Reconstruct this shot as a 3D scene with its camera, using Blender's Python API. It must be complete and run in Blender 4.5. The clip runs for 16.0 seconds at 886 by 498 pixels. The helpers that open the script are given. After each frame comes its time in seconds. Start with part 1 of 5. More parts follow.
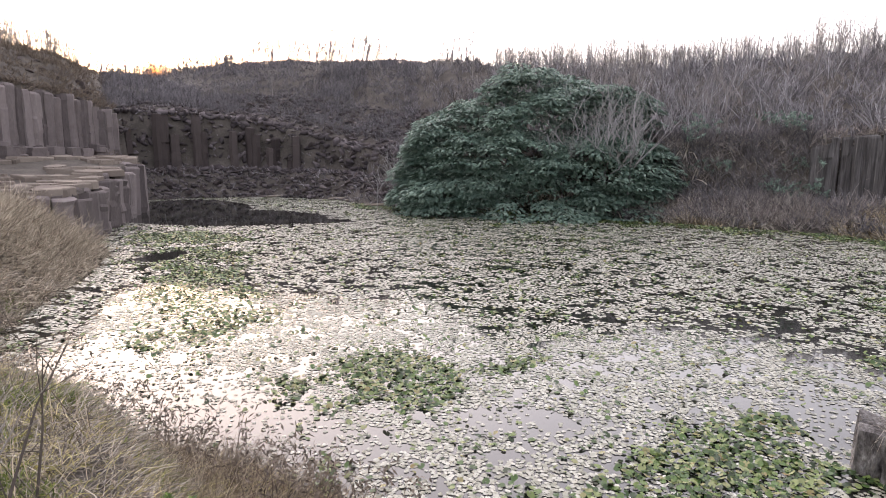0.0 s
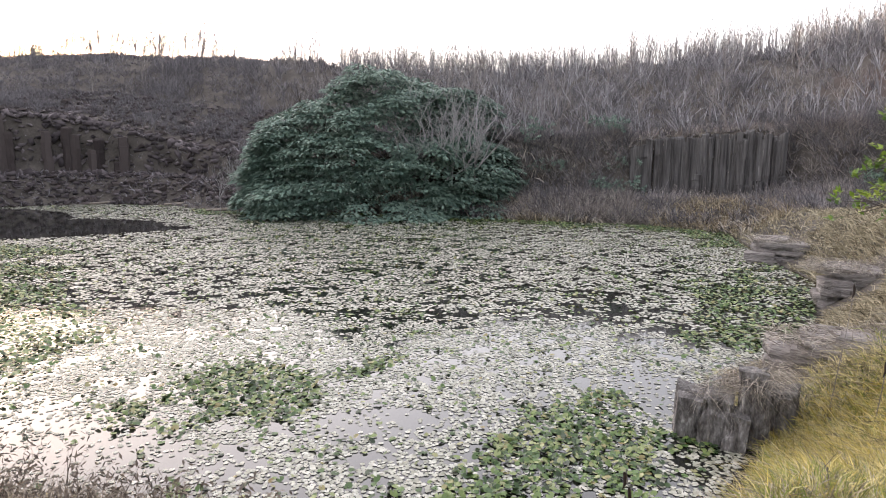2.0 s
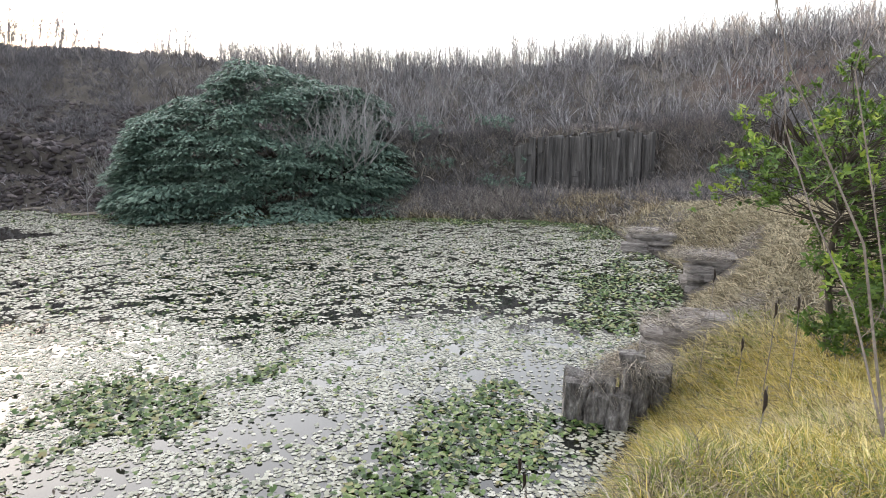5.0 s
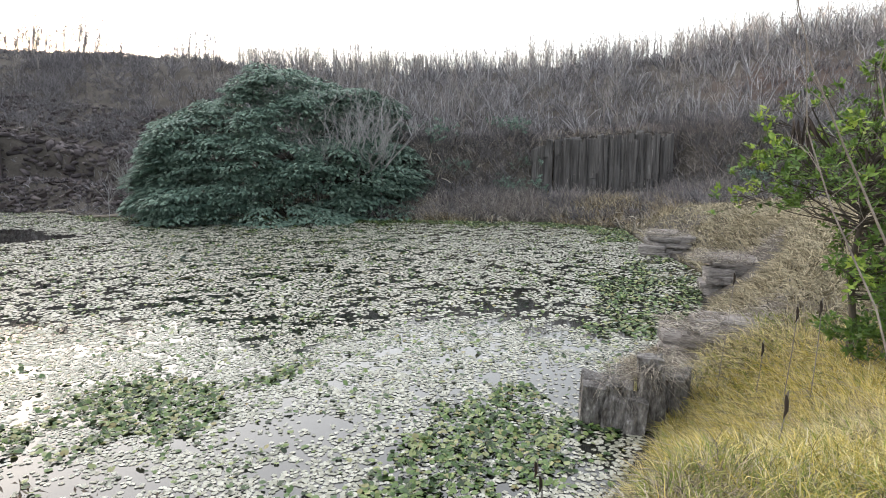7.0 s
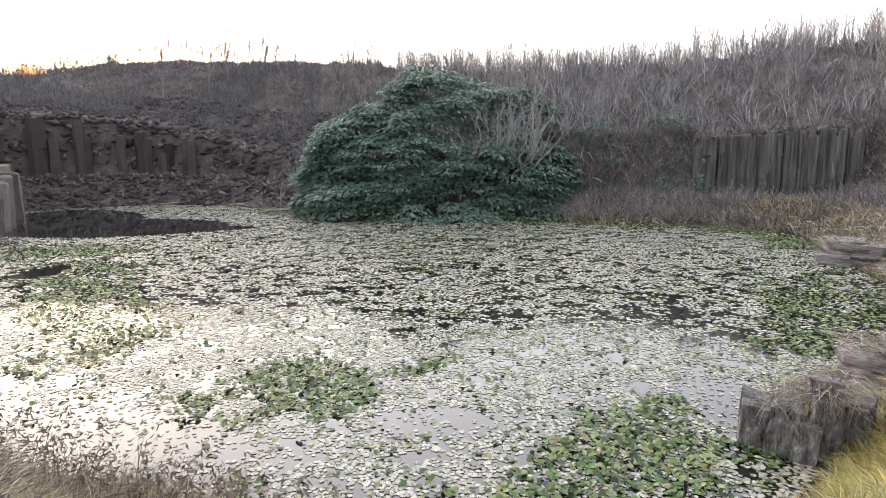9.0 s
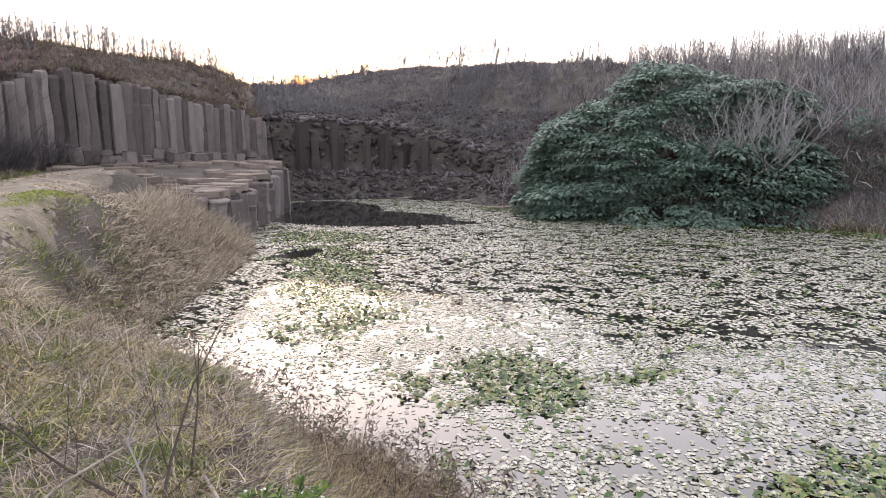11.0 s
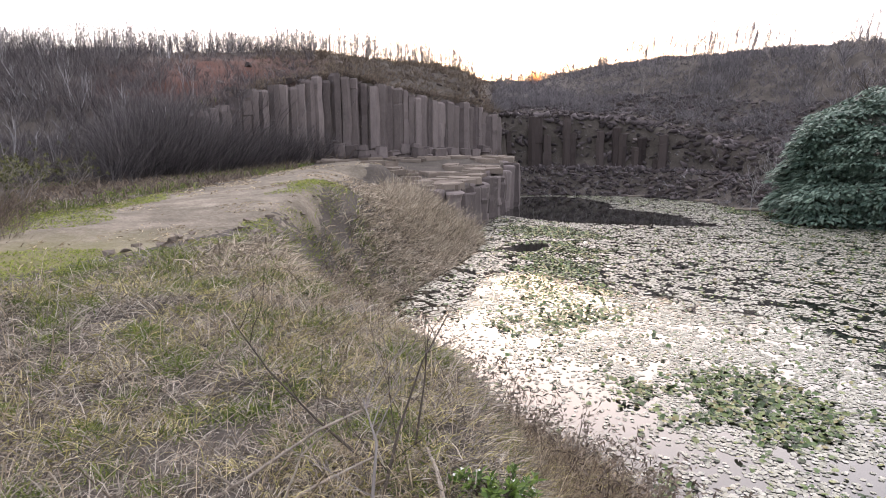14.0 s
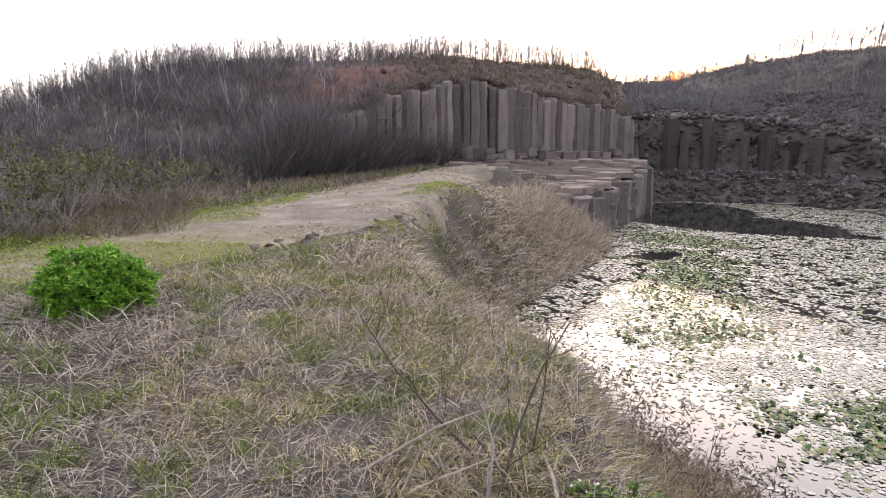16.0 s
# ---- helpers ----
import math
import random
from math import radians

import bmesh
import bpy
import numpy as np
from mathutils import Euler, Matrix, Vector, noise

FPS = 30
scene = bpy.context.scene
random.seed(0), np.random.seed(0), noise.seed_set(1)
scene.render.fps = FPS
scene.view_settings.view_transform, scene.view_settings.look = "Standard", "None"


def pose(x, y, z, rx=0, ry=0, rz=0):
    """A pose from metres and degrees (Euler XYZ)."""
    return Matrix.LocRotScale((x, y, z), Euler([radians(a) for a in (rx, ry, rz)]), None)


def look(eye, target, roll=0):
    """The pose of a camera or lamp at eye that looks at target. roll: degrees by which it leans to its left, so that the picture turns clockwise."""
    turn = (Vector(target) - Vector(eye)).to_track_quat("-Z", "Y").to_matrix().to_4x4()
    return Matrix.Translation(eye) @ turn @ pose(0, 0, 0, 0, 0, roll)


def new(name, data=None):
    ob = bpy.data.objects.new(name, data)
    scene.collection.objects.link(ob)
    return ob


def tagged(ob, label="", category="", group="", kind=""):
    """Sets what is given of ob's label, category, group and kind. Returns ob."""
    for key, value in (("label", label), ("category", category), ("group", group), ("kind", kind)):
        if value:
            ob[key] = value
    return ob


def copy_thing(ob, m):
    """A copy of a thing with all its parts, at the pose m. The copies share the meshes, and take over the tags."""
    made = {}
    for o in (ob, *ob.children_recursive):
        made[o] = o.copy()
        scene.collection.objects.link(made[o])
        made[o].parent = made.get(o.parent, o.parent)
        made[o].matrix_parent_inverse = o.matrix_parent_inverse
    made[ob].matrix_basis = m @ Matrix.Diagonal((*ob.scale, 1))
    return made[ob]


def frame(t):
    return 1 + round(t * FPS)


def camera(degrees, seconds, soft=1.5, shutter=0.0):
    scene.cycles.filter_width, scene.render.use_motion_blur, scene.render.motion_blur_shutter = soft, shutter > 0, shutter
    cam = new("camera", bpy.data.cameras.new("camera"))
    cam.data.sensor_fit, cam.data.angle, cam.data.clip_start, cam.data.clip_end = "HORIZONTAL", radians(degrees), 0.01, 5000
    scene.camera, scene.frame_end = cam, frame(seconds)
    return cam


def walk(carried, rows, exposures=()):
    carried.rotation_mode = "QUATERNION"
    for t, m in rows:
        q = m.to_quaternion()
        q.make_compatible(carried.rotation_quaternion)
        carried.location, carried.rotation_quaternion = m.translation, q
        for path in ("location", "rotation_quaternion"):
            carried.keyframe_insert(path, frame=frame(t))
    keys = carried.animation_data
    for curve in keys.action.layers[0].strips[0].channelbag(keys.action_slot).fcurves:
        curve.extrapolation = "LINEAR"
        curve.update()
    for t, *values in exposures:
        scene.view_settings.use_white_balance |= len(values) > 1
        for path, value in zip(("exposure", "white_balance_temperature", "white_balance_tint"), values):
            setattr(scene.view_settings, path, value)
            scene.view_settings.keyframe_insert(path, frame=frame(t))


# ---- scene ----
cam = camera(71.8, 16.0, 1.0)
EYE = (0.0, 0.0, 4.0)


def aim(yaw, pitch, roll):
    """The carried camera turns on the spot: heading, tilt and lean in degrees."""
    return pose(*EYE, 90 + pitch, 0, yaw) @ pose(0, 0, 0, 0, 0, -roll)


PATH = [(0.0, 7.58, -9.44, -0.48), (0.5, 4.19, -9.35, -0.42), (1.0, 0.31, -9.32, -0.38), (1.5, -3.62, -9.26, -0.38), (2.0, -6.31, -9.24, -0.32),
        (2.5, -10.06, -9.27, -0.27), (3.0, -12.57, -9.26, -0.26), (3.5, -14.37, -9.32, -0.23), (4.0, -15.89, -9.34, -0.18), (4.2, -16.5, -9.36, -0.17),
        (6.5, -15.66, -9.21, -0.04), (7.0, -14.92, -9.13, -0.03), (7.5, -14.19, -9.06, 0.04), (8.0, -13.58, -9.06, 0.11), (8.5, -7.89, -9.13, 0.26),
        (9.0, -1.08, -9.22, 0.22), (9.5, 5.37, -9.31, 0.28), (9.7, 7.76, -9.32, 0.2), (11.8, 24.5, -9.41, 0.2), (12.0, 25.79, -9.5, 0.15),
        (12.5, 29.67, -9.51, 0.06), (13.0, 32.09, -9.47, 0.08), (13.5, 36.04, -9.6, 0.12), (14.0, 40.54, -9.6, 0.12), (14.5, 43.21, -9.6, 0.06),
        (15.0, 46.86, -9.48, 0.02), (15.5, 49.57, -9.45, -0.1), (16.0, 52.24, -9.3, 0.04)]
walk(cam, [(t, aim(a, p, r)) for t, a, p, r in PATH], exposures=[(0.0, 2.41, 6700, 21), (2.0, 2.43, 6600, 17), (4.0, 2.45, 6500, 12), (8.0, 2.45, 6500, 9), (9.5, 2.46, 6600, 17), (12.5, 2.45, 6650, 20), (16.0, 2.38, 6600, 20)])

# ---- light: a low evening sun just behind the ridge, and its bright sky ----
SUN_AZ, SUN_EL = 32.2, 5.9
world = bpy.data.worlds.new("evening_sky")
scene.world = world
world.use_nodes = True
wn = world.node_tree.nodes
sky = wn.new("ShaderNodeTexSky")
sky.sky_type, sky.sun_disc = "NISHITA", False
sky.sun_elevation, sky.sun_rotation = radians(SUN_EL), radians(-SUN_AZ)
sky.air_density, sky.dust_density, sky.ozone_density = 1.0, 2.0, 1.0
wn["Background"].inputs["Strength"].default_value = 0.12
# a thin veil of high cloud over the whole sky, brightest round the sun
sun_dir = Vector((-math.sin(radians(SUN_AZ)) * math.cos(radians(SUN_EL)), math.cos(radians(SUN_AZ)) * math.cos(radians(SUN_EL)), math.sin(radians(SUN_EL))))
wl = world.node_tree.links
coord, toward, half_, power, gain = (wn.new("ShaderNode" + k) for k in ("TexCoord", "VectorMath", "Math", "Math", "Math"))
toward.operation, half_.operation, power.operation, gain.operation = "DOT_PRODUCT", "MULTIPLY_ADD", "POWER", "MULTIPLY_ADD"
wl.new(coord.outputs["Generated"], toward.inputs[0])
toward.inputs[1].default_value = sun_dir
wl.new(toward.outputs["Value"], half_.inputs[0])
half_.inputs[1].default_value, half_.inputs[2].default_value = 0.5, 0.5
wl.new(half_.outputs[0], power.inputs[0])
power.inputs[1].default_value = 4.5
wl.new(power.outputs[0], gain.inputs[0])
gain.inputs[1].default_value, gain.inputs[2].default_value = 4.2, 1.62
tone, veil = wn.new("ShaderNodeMix"), wn.new("ShaderNodeMix")
tone.data_type, tone.blend_type = "RGBA", "MULTIPLY"
veil.data_type, veil.blend_type = "RGBA", "ADD"
tone.inputs["Factor"].default_value = veil.inputs["Factor"].default_value = 1.0
tone.inputs["B"].default_value = (1.0, 0.975, 0.935, 1)
wl.new(gain.outputs[0], tone.inputs["A"])
thin = wn.new("ShaderNodeMix")
thin.data_type, thin.blend_type = "RGBA", "MULTIPLY"
thin.inputs["Factor"].default_value, thin.inputs["B"].default_value = 1.0, (0.5, 0.5, 0.58, 1)
wl.new(sky.outputs["Color"], thin.inputs["A"])
wl.new(thin.outputs["Result"], veil.inputs["A"])
wl.new(tone.outputs["Result"], veil.inputs["B"])
# the orange disc of the setting sun, dimmed by haze at the ridge
low_sun, ember = wn.new("ShaderNodeMath"), wn.new("ShaderNodeMix")
low_sun.operation, ember.data_type = "POWER", "RGBA"
low_sun.inputs[1].default_value = 5000.0
wl.new(half_.outputs[0], low_sun.inputs[0])
wl.new(low_sun.outputs[0], ember.inputs["Factor"])
wl.new(veil.outputs["Result"], ember.inputs["A"])
ember.inputs["B"].default_value = (6.0, 1.7, 0.35, 1)
wl.new(ember.outputs["Result"], wn["Background"].inputs["Color"])
sun = new("sun", bpy.data.lights.new("sun", "SUN"))
sun.data.energy, sun.data.angle, sun.data.color = 2.0, radians(0.6), (1.0, 0.72, 0.45)
sun.matrix_world = look(Vector((0, 0, 40)) + sun_dir * 60, (0, 0, 40))

# ---- materials ----


def mat(name, stops, scale=3.0, rough=0.8, bump=0.3, stretch=(1, 1, 1), fine=8.0, per="", spec=0.3, patch=None, through_light=0.0):
    """A surface whose colour runs over stops by coarse and fine noise; per: 'island' or 'object' adds a shift for each piece."""
    m = bpy.data.materials.new(name)
    m.use_nodes = True
    n, ln = m.node_tree.nodes, m.node_tree.links
    p = n["Principled BSDF"]
    geo = n.new("ShaderNodeNewGeometry")
    mp = n.new("ShaderNodeMapping")
    mp.inputs["Scale"].default_value = stretch
    ln.new(geo.outputs["Position"], mp.inputs["Vector"])

    def grain(s, detail):
        t = n.new("ShaderNodeTexNoise")
        t.inputs["Scale"].default_value, t.inputs["Detail"].default_value, t.inputs["Roughness"].default_value = s, detail, 0.65
        ln.new(mp.outputs["Vector"], t.inputs["Vector"])
        return t.outputs["Fac"]

    def sums(a, b, op="ADD", k=None):
        q = n.new("ShaderNodeMath")
        q.operation = op
        ln.new(a, q.inputs[0])
        if k is None:
            ln.new(b, q.inputs[1])
        else:
            q.inputs[1].default_value = k
        return q.outputs[0]
    coarse, small = grain(scale, 4), grain(scale * fine, 3)
    f = sums(sums(coarse, None, "MULTIPLY", 0.62), sums(small, None, "MULTIPLY", 0.38))
    if per:
        rnd = geo.outputs["Random Per Island"] if per == "island" else n.new("ShaderNodeObjectInfo").outputs["Random"]
        share = 0.68 if per == "island" else 0.45
        f = sums(sums(f, None, "MULTIPLY", 1 - share), sums(rnd, None, "MULTIPLY", share))
    ramp = n.new("ShaderNodeValToRGB")
    e = ramp.color_ramp.elements
    lo, hi = (0.12, 0.88) if per else (0.3, 0.7)
    for i, c in enumerate(stops):
        pos = lo + (hi - lo) * i / max(1, len(stops) - 1)
        el = e[i] if i < 2 else e.new(pos)
        el.position, el.color = pos, (*c, 1)
    ln.new(f, ramp.inputs["Fac"])
    col = ramp.outputs["Color"]
    for centre, radius, tone in patch or ():
        d = n.new("ShaderNodeVectorMath")
        d.operation = "DISTANCE"
        ln.new(geo.outputs["Position"], d.inputs[0])
        d.inputs[1].default_value = centre
        wob = sums(d.outputs["Value"], sums(coarse, None, "MULTIPLY", radius * 1.6))
        mr = n.new("ShaderNodeMapRange")
        mr.inputs["From Min"].default_value, mr.inputs["From Max"].default_value = radius * 2.3, radius * 0.8
        ln.new(wob, mr.inputs["Value"])
        mx = n.new("ShaderNodeMix")
        mx.data_type = "RGBA"
        ln.new(mr.outputs["Result"], mx.inputs["Factor"])
        ln.new(col, mx.inputs["A"])
        mx.inputs["B"].default_value = (*tone, 1)
        col = mx.outputs["Result"]
    ln.new(col, p.inputs["Base Color"])
    p.inputs["Roughness"].default_value = rough
    p.inputs["Specular IOR Level"].default_value = spec
    if bump:
        b = n.new("ShaderNodeBump")
        b.inputs["Strength"].default_value, b.inputs["Distance"].default_value = bump, 0.1
        ln.new(f, b.inputs["Height"])
        ln.new(b.outputs["Normal"], p.inputs["Normal"])
    if through_light:
        tr = n.new("ShaderNodeBsdfTranslucent")
        ln.new(col, tr.inputs["Color"])
        mix = n.new("ShaderNodeMixShader")
        mix.inputs[0].default_value = through_light
        ln.new(p.outputs[0], mix.inputs[1])
        ln.new(tr.outputs[0], mix.inputs[2])
        ln.new(mix.outputs[0], n["Material Output"].inputs["Surface"])
    return m


M_GROUND = mat("dry_soil_and_litter", [(0.039, 0.034, 0.030), (0.080, 0.070, 0.061), (0.143, 0.126, 0.111)], 0.6, 0.95, 1.0, fine=14,
               patch=[((-36.5, 21.5, 9.0), 5.5, (0.115, 0.056, 0.043)), ((-35.0, 17.5, 7.5), 4.5, (0.12, 0.055, 0.042)), ((-38.5, 26.5, 10.0), 3.5, (0.12, 0.06, 0.048)), ((31.5, 33.0, 8.5), 4.0, (0.09, 0.06, 0.051))])
M_ROAD = mat("trodden_dirt", [(0.075, 0.064, 0.05), (0.19, 0.166, 0.132), (0.34, 0.302, 0.248)], 1.3, 0.95, 1.0, fine=9,
             patch=[((-9.9, 4.2, 2.5), 0.35, (0.5, 0.45, 0.37)), ((-9.9, 2.6, 2.45), 2.2, (0.17, 0.16, 0.075))])
M_BASALT = mat("weathered_basalt", [(0.038, 0.031, 0.032), (0.115, 0.097, 0.095), (0.19, 0.162, 0.158), (0.29, 0.252, 0.245)], 2.6, 0.88, 1.0, stretch=(1, 1, 0.4), fine=5, per="object")
M_PALE = mat("pale_basalt", [(0.012, 0.011, 0.012), (0.038, 0.035, 0.035), (0.085, 0.08, 0.079), (0.13, 0.123, 0.121), (0.38, 0.365, 0.355)], 4.6, 0.88, 0.7, stretch=(1, 1, 0.05), fine=3)
M_DIMCOL = mat("dark_earthy_basalt", [(0.028, 0.022, 0.022), (0.055, 0.044, 0.042), (0.095, 0.078, 0.074)], 2.2, 0.9, 0.6, stretch=(1, 1, 0.16), fine=5, per="object")
M_BLOCK = mat("grey_cut_rock", [(0.022, 0.018, 0.017), (0.085, 0.078, 0.075), (0.23, 0.218, 0.212), (0.55, 0.53, 0.52)], 6.5, 0.88, 1.0, stretch=(1, 1, 0.35), fine=5)
M_LEDGE = mat("layered_grey_rock", [(0.055, 0.049, 0.046), (0.165, 0.15, 0.142), (0.30, 0.275, 0.262), (0.46, 0.43, 0.41)], 3.0, 0.9, 1.0, stretch=(0.4, 0.4, 2.5), fine=6)
M_SLAB = mat("dusty_basalt_slab", [(0.09, 0.074, 0.063), (0.18, 0.15, 0.128), (0.29, 0.248, 0.21)], 1.5, 0.9, 0.5, per="object")
M_RUBBLE = mat("basalt_rubble", [(0.032, 0.027, 0.029), (0.08, 0.067, 0.07), (0.165, 0.143, 0.147)], 1.5, 0.9, 0.4, per="island")
M_DRY = mat("dry_grass_blades", [(0.09, 0.07, 0.044), (0.35, 0.285, 0.188), (0.68, 0.585, 0.43)], 0.8, 0.75, 0, per="island", through_light=0.25)
M_DEAD = mat("dead_grey_stems", [(0.048, 0.041, 0.035), (0.28, 0.246, 0.207), (0.69, 0.63, 0.545)], 0.8, 0.85, 0, per="island", through_light=0.1)
M_STRAW = mat("yellow_straw_blades", [(0.11, 0.09, 0.022), (0.46, 0.365, 0.085), (0.73, 0.595, 0.185), (0.95, 0.83, 0.44)], 0.6, 0.7, 0, per="island", through_light=0.3)
M_GREEN = mat("green_grass_blades", [(0.085, 0.13, 0.025), (0.22, 0.275, 0.05), (0.42, 0.45, 0.115)], 0.8, 0.7, 0, per="island", through_light=0.3)
M_BRUSH = mat("bare_brush_twigs", [(0.06, 0.055, 0.060), (0.155, 0.145, 0.154), (0.34, 0.323, 0.336)], 0.2, 0.9, 0, per="island")
M_DARKBRUSH = mat("dark_bare_twigs", [(0.035, 0.031, 0.034), (0.10, 0.09, 0.094), (0.25, 0.228, 0.232)], 0.2, 0.9, 0, per="island")
M_TANGLE = mat("brown_tangled_stems", [(0.09, 0.076, 0.07), (0.28, 0.245, 0.228), (0.62, 0.56, 0.52)], 0.5, 0.9, 0, per="island")
M_WIRE = mat("beige_wiry_stems", [(0.10, 0.082, 0.062), (0.375, 0.32, 0.247), (0.75, 0.67, 0.545)], 0.5, 0.9, 0, per="island", through_light=0.15)
M_SKYTWIG = mat("silvery_twigs", [(0.17, 0.157, 0.157), (0.35, 0.33, 0.33), (0.62, 0.59, 0.588)], 0.2, 0.9, 0, per="island")
M_PTWIG = mat("pale_grey_twigs", [(0.10, 0.095, 0.100), (0.23, 0.221, 0.231), (0.49, 0.477, 0.492)], 0.2, 0.9, 0, per="island")
M_BARK = mat("grey_bark", [(0.15, 0.13, 0.12), (0.25, 0.228, 0.215), (0.38, 0.355, 0.34)], 2.0, 0.9, 0.3, stretch=(1, 1, 0.3))
M_PALEBARK = mat("pale_silvery_bark", [(0.22, 0.21, 0.213), (0.34, 0.33, 0.334), (0.48, 0.465, 0.47)], 2.0, 0.85, 0.3, stretch=(1, 1, 0.3))
M_TWIGWOOD = mat("grey_brown_twig", [(0.12, 0.10, 0.085), (0.22, 0.185, 0.16), (0.34, 0.30, 0.265)], 4.0, 0.9, 0.2)
M_DARKBARK = mat("dark_bark", [(0.05, 0.04, 0.035), (0.09, 0.075, 0.06)], 3.0, 0.9, 0.3, stretch=(1, 1, 0.3))
M_LEAF = mat("dark_evergreen_leaves", [(0.06, 0.106, 0.086), (0.145, 0.22, 0.173), (0.27, 0.358, 0.288)], 0.9, 0.5, 0, per="island", spec=0.3, through_light=0.14)
M_FRESH = mat("fresh_green_leaves", [(0.045, 0.09, 0.018), (0.10, 0.18, 0.035), (0.21, 0.31, 0.06)], 1.5, 0.45, 0, per="island", spec=0.4, through_light=0.35)
M_BUSH = mat("bright_bush_leaves", [(0.045, 0.15, 0.012), (0.14, 0.33, 0.025), (0.32, 0.52, 0.07)], 2.0, 0.5, 0, per="island", spec=0.3, through_light=0.3)
M_SHRUBLEAF = mat("dull_shrub_leaves", [(0.045, 0.05, 0.022), (0.095, 0.10, 0.04), (0.19, 0.19, 0.075)], 0.8, 0.7, 0, per="island", through_light=0.15)
# the pads' paleness is sky sheen at a low angle, put into the base colour
M_PAD = mat("sheen_toned_lily_pads", [(0.20, 0.205, 0.155), (0.345, 0.345, 0.285), (0.52, 0.515, 0.455)], 0.5, 0.45, 0, per="island", spec=0.35)
M_GPAD = mat("green_lily_pads", [(0.01, 0.02, 0.006), (0.022, 0.05, 0.012), (0.045, 0.095, 0.022), (0.08, 0.15, 0.035), (0.15, 0.21, 0.055), (0.29, 0.32, 0.15), (0.22, 0.15, 0.05)], 0.7, 0.5, 0, per="island", spec=0.5, through_light=0.1)
M_TIPLEAF = mat("yellow_green_young_leaves", [(0.10, 0.18, 0.025), (0.22, 0.33, 0.045), (0.40, 0.46, 0.09)], 1.5, 0.4, 0, per="island", spec=0.4, through_light=0.35)
M_OLIVE = mat("olive_grass_blades", [(0.09, 0.088, 0.026), (0.31, 0.285, 0.095), (0.55, 0.495, 0.225), (0.84, 0.75, 0.46)], 0.5, 0.75, 0, per="island", through_light=0.25)
M_TUFT = mat("deep_green_tufts", [(0.045, 0.075, 0.014), (0.12, 0.17, 0.035), (0.30, 0.34, 0.10)], 0.8, 0.7, 0, per="island", through_light=0.25)
M_WEED = mat("brown_weed", [(0.07, 0.055, 0.045), (0.15, 0.12, 0.095), (0.28, 0.23, 0.18)], 1.0, 0.85, 0, per="island", through_light=0.15)
M_BLEACH = mat("bleached_straw_stalks", [(0.40, 0.33, 0.13), (0.72, 0.61, 0.28), (0.96, 0.87, 0.52)], 0.6, 0.7, 0, per="island", through_light=0.25)
M_HAY = mat("bleached_hay_blades", [(0.085, 0.073, 0.048), (0.32, 0.28, 0.19), (0.62, 0.55, 0.40)], 0.5, 0.8, 0, per="island", through_light=0.2)
M_BROWNDRY = mat("brown_dry_stems", [(0.08, 0.062, 0.044), (0.31, 0.255, 0.185), (0.63, 0.54, 0.41)], 0.6, 0.8, 0, per="island", through_light=0.2)
M_WOOD = mat("bleached_dead_wood", [(0.17, 0.145, 0.12), (0.29, 0.25, 0.21), (0.44, 0.395, 0.34)], 4.0, 0.85, 0.3)
M_POD = mat("black_dry_pods", [(0.02, 0.014, 0.012), (0.05, 0.035, 0.028)], 8.0, 0.7, 0.2)
M_LITTER = mat("white_litter", [(0.55, 0.55, 0.55), (0.75, 0.75, 0.74)], 5.0, 0.5, 0.1)

M_WATER = bpy.data.materials.new("still_dark_water")
M_WATER.use_nodes = True
_n, _l = M_WATER.node_tree.nodes, M_WATER.node_tree.links
_p = _n["Principled BSDF"]
_p.inputs["Base Color"].default_value = (0.016, 0.017, 0.015, 1)
_p.inputs["Roughness"].default_value, _p.inputs["IOR"].default_value = 0.04, 1.68
_t, _b = _n.new("ShaderNodeTexNoise"), _n.new("ShaderNodeBump")
_t.inputs["Scale"].default_value, _t.inputs["Detail"].default_value = 2.2, 2.0
_b.inputs["Strength"].default_value, _b.inputs["Distance"].default_value = 0.05, 0.03
_g = _n.new("ShaderNodeNewGeometry")
_l.new(_g.outputs["Position"], _t.inputs["Vector"])
_l.new(_t.outputs["Fac"], _b.inputs["Height"])
_l.new(_b.outputs["Normal"], _p.inputs["Normal"])

# ---- helpers for meshes ----
rng = np.random.default_rng(7)


def tri_mesh(name, v, f, material, smooth=False):
    """A mesh of triangles or quads from arrays."""
    v, f = np.asarray(v, np.float32), np.asarray(f, np.int32)
    me = bpy.data.meshes.new(name)
    me.vertices.add(len(v))
    me.vertices.foreach_set("co", v.ravel())
    k = f.shape[1]
    me.loops.add(f.size)
    me.loops.foreach_set("vertex_index", f.ravel())
    me.polygons.add(len(f))
    me.polygons.foreach_set("loop_start", np.arange(len(f), dtype=np.int32) * k)
    if smooth:
        me.polygons.foreach_set("use_smooth", np.ones(len(f), bool))
    me.update(calc_edges=True)
    me.materials.append(material)
    return me


def part(name, data, material, parent=None, label=""):
    """Links a bmesh or mesh as one object under a thing or a part."""
    if isinstance(data, bmesh.types.BMesh):
        me = bpy.data.meshes.new(name)
        data.to_mesh(me)
        data.free()
        me.materials.append(material)
        data = me
    ob = new(name, data)
    if parent:
        ob.parent = parent
    if label:
        tagged(ob, label)
    return ob


def empty(name, at, label, category, group="", kind=""):
    ob = new(name)
    ob.location = at
    return tagged(ob, label, category, group, kind)


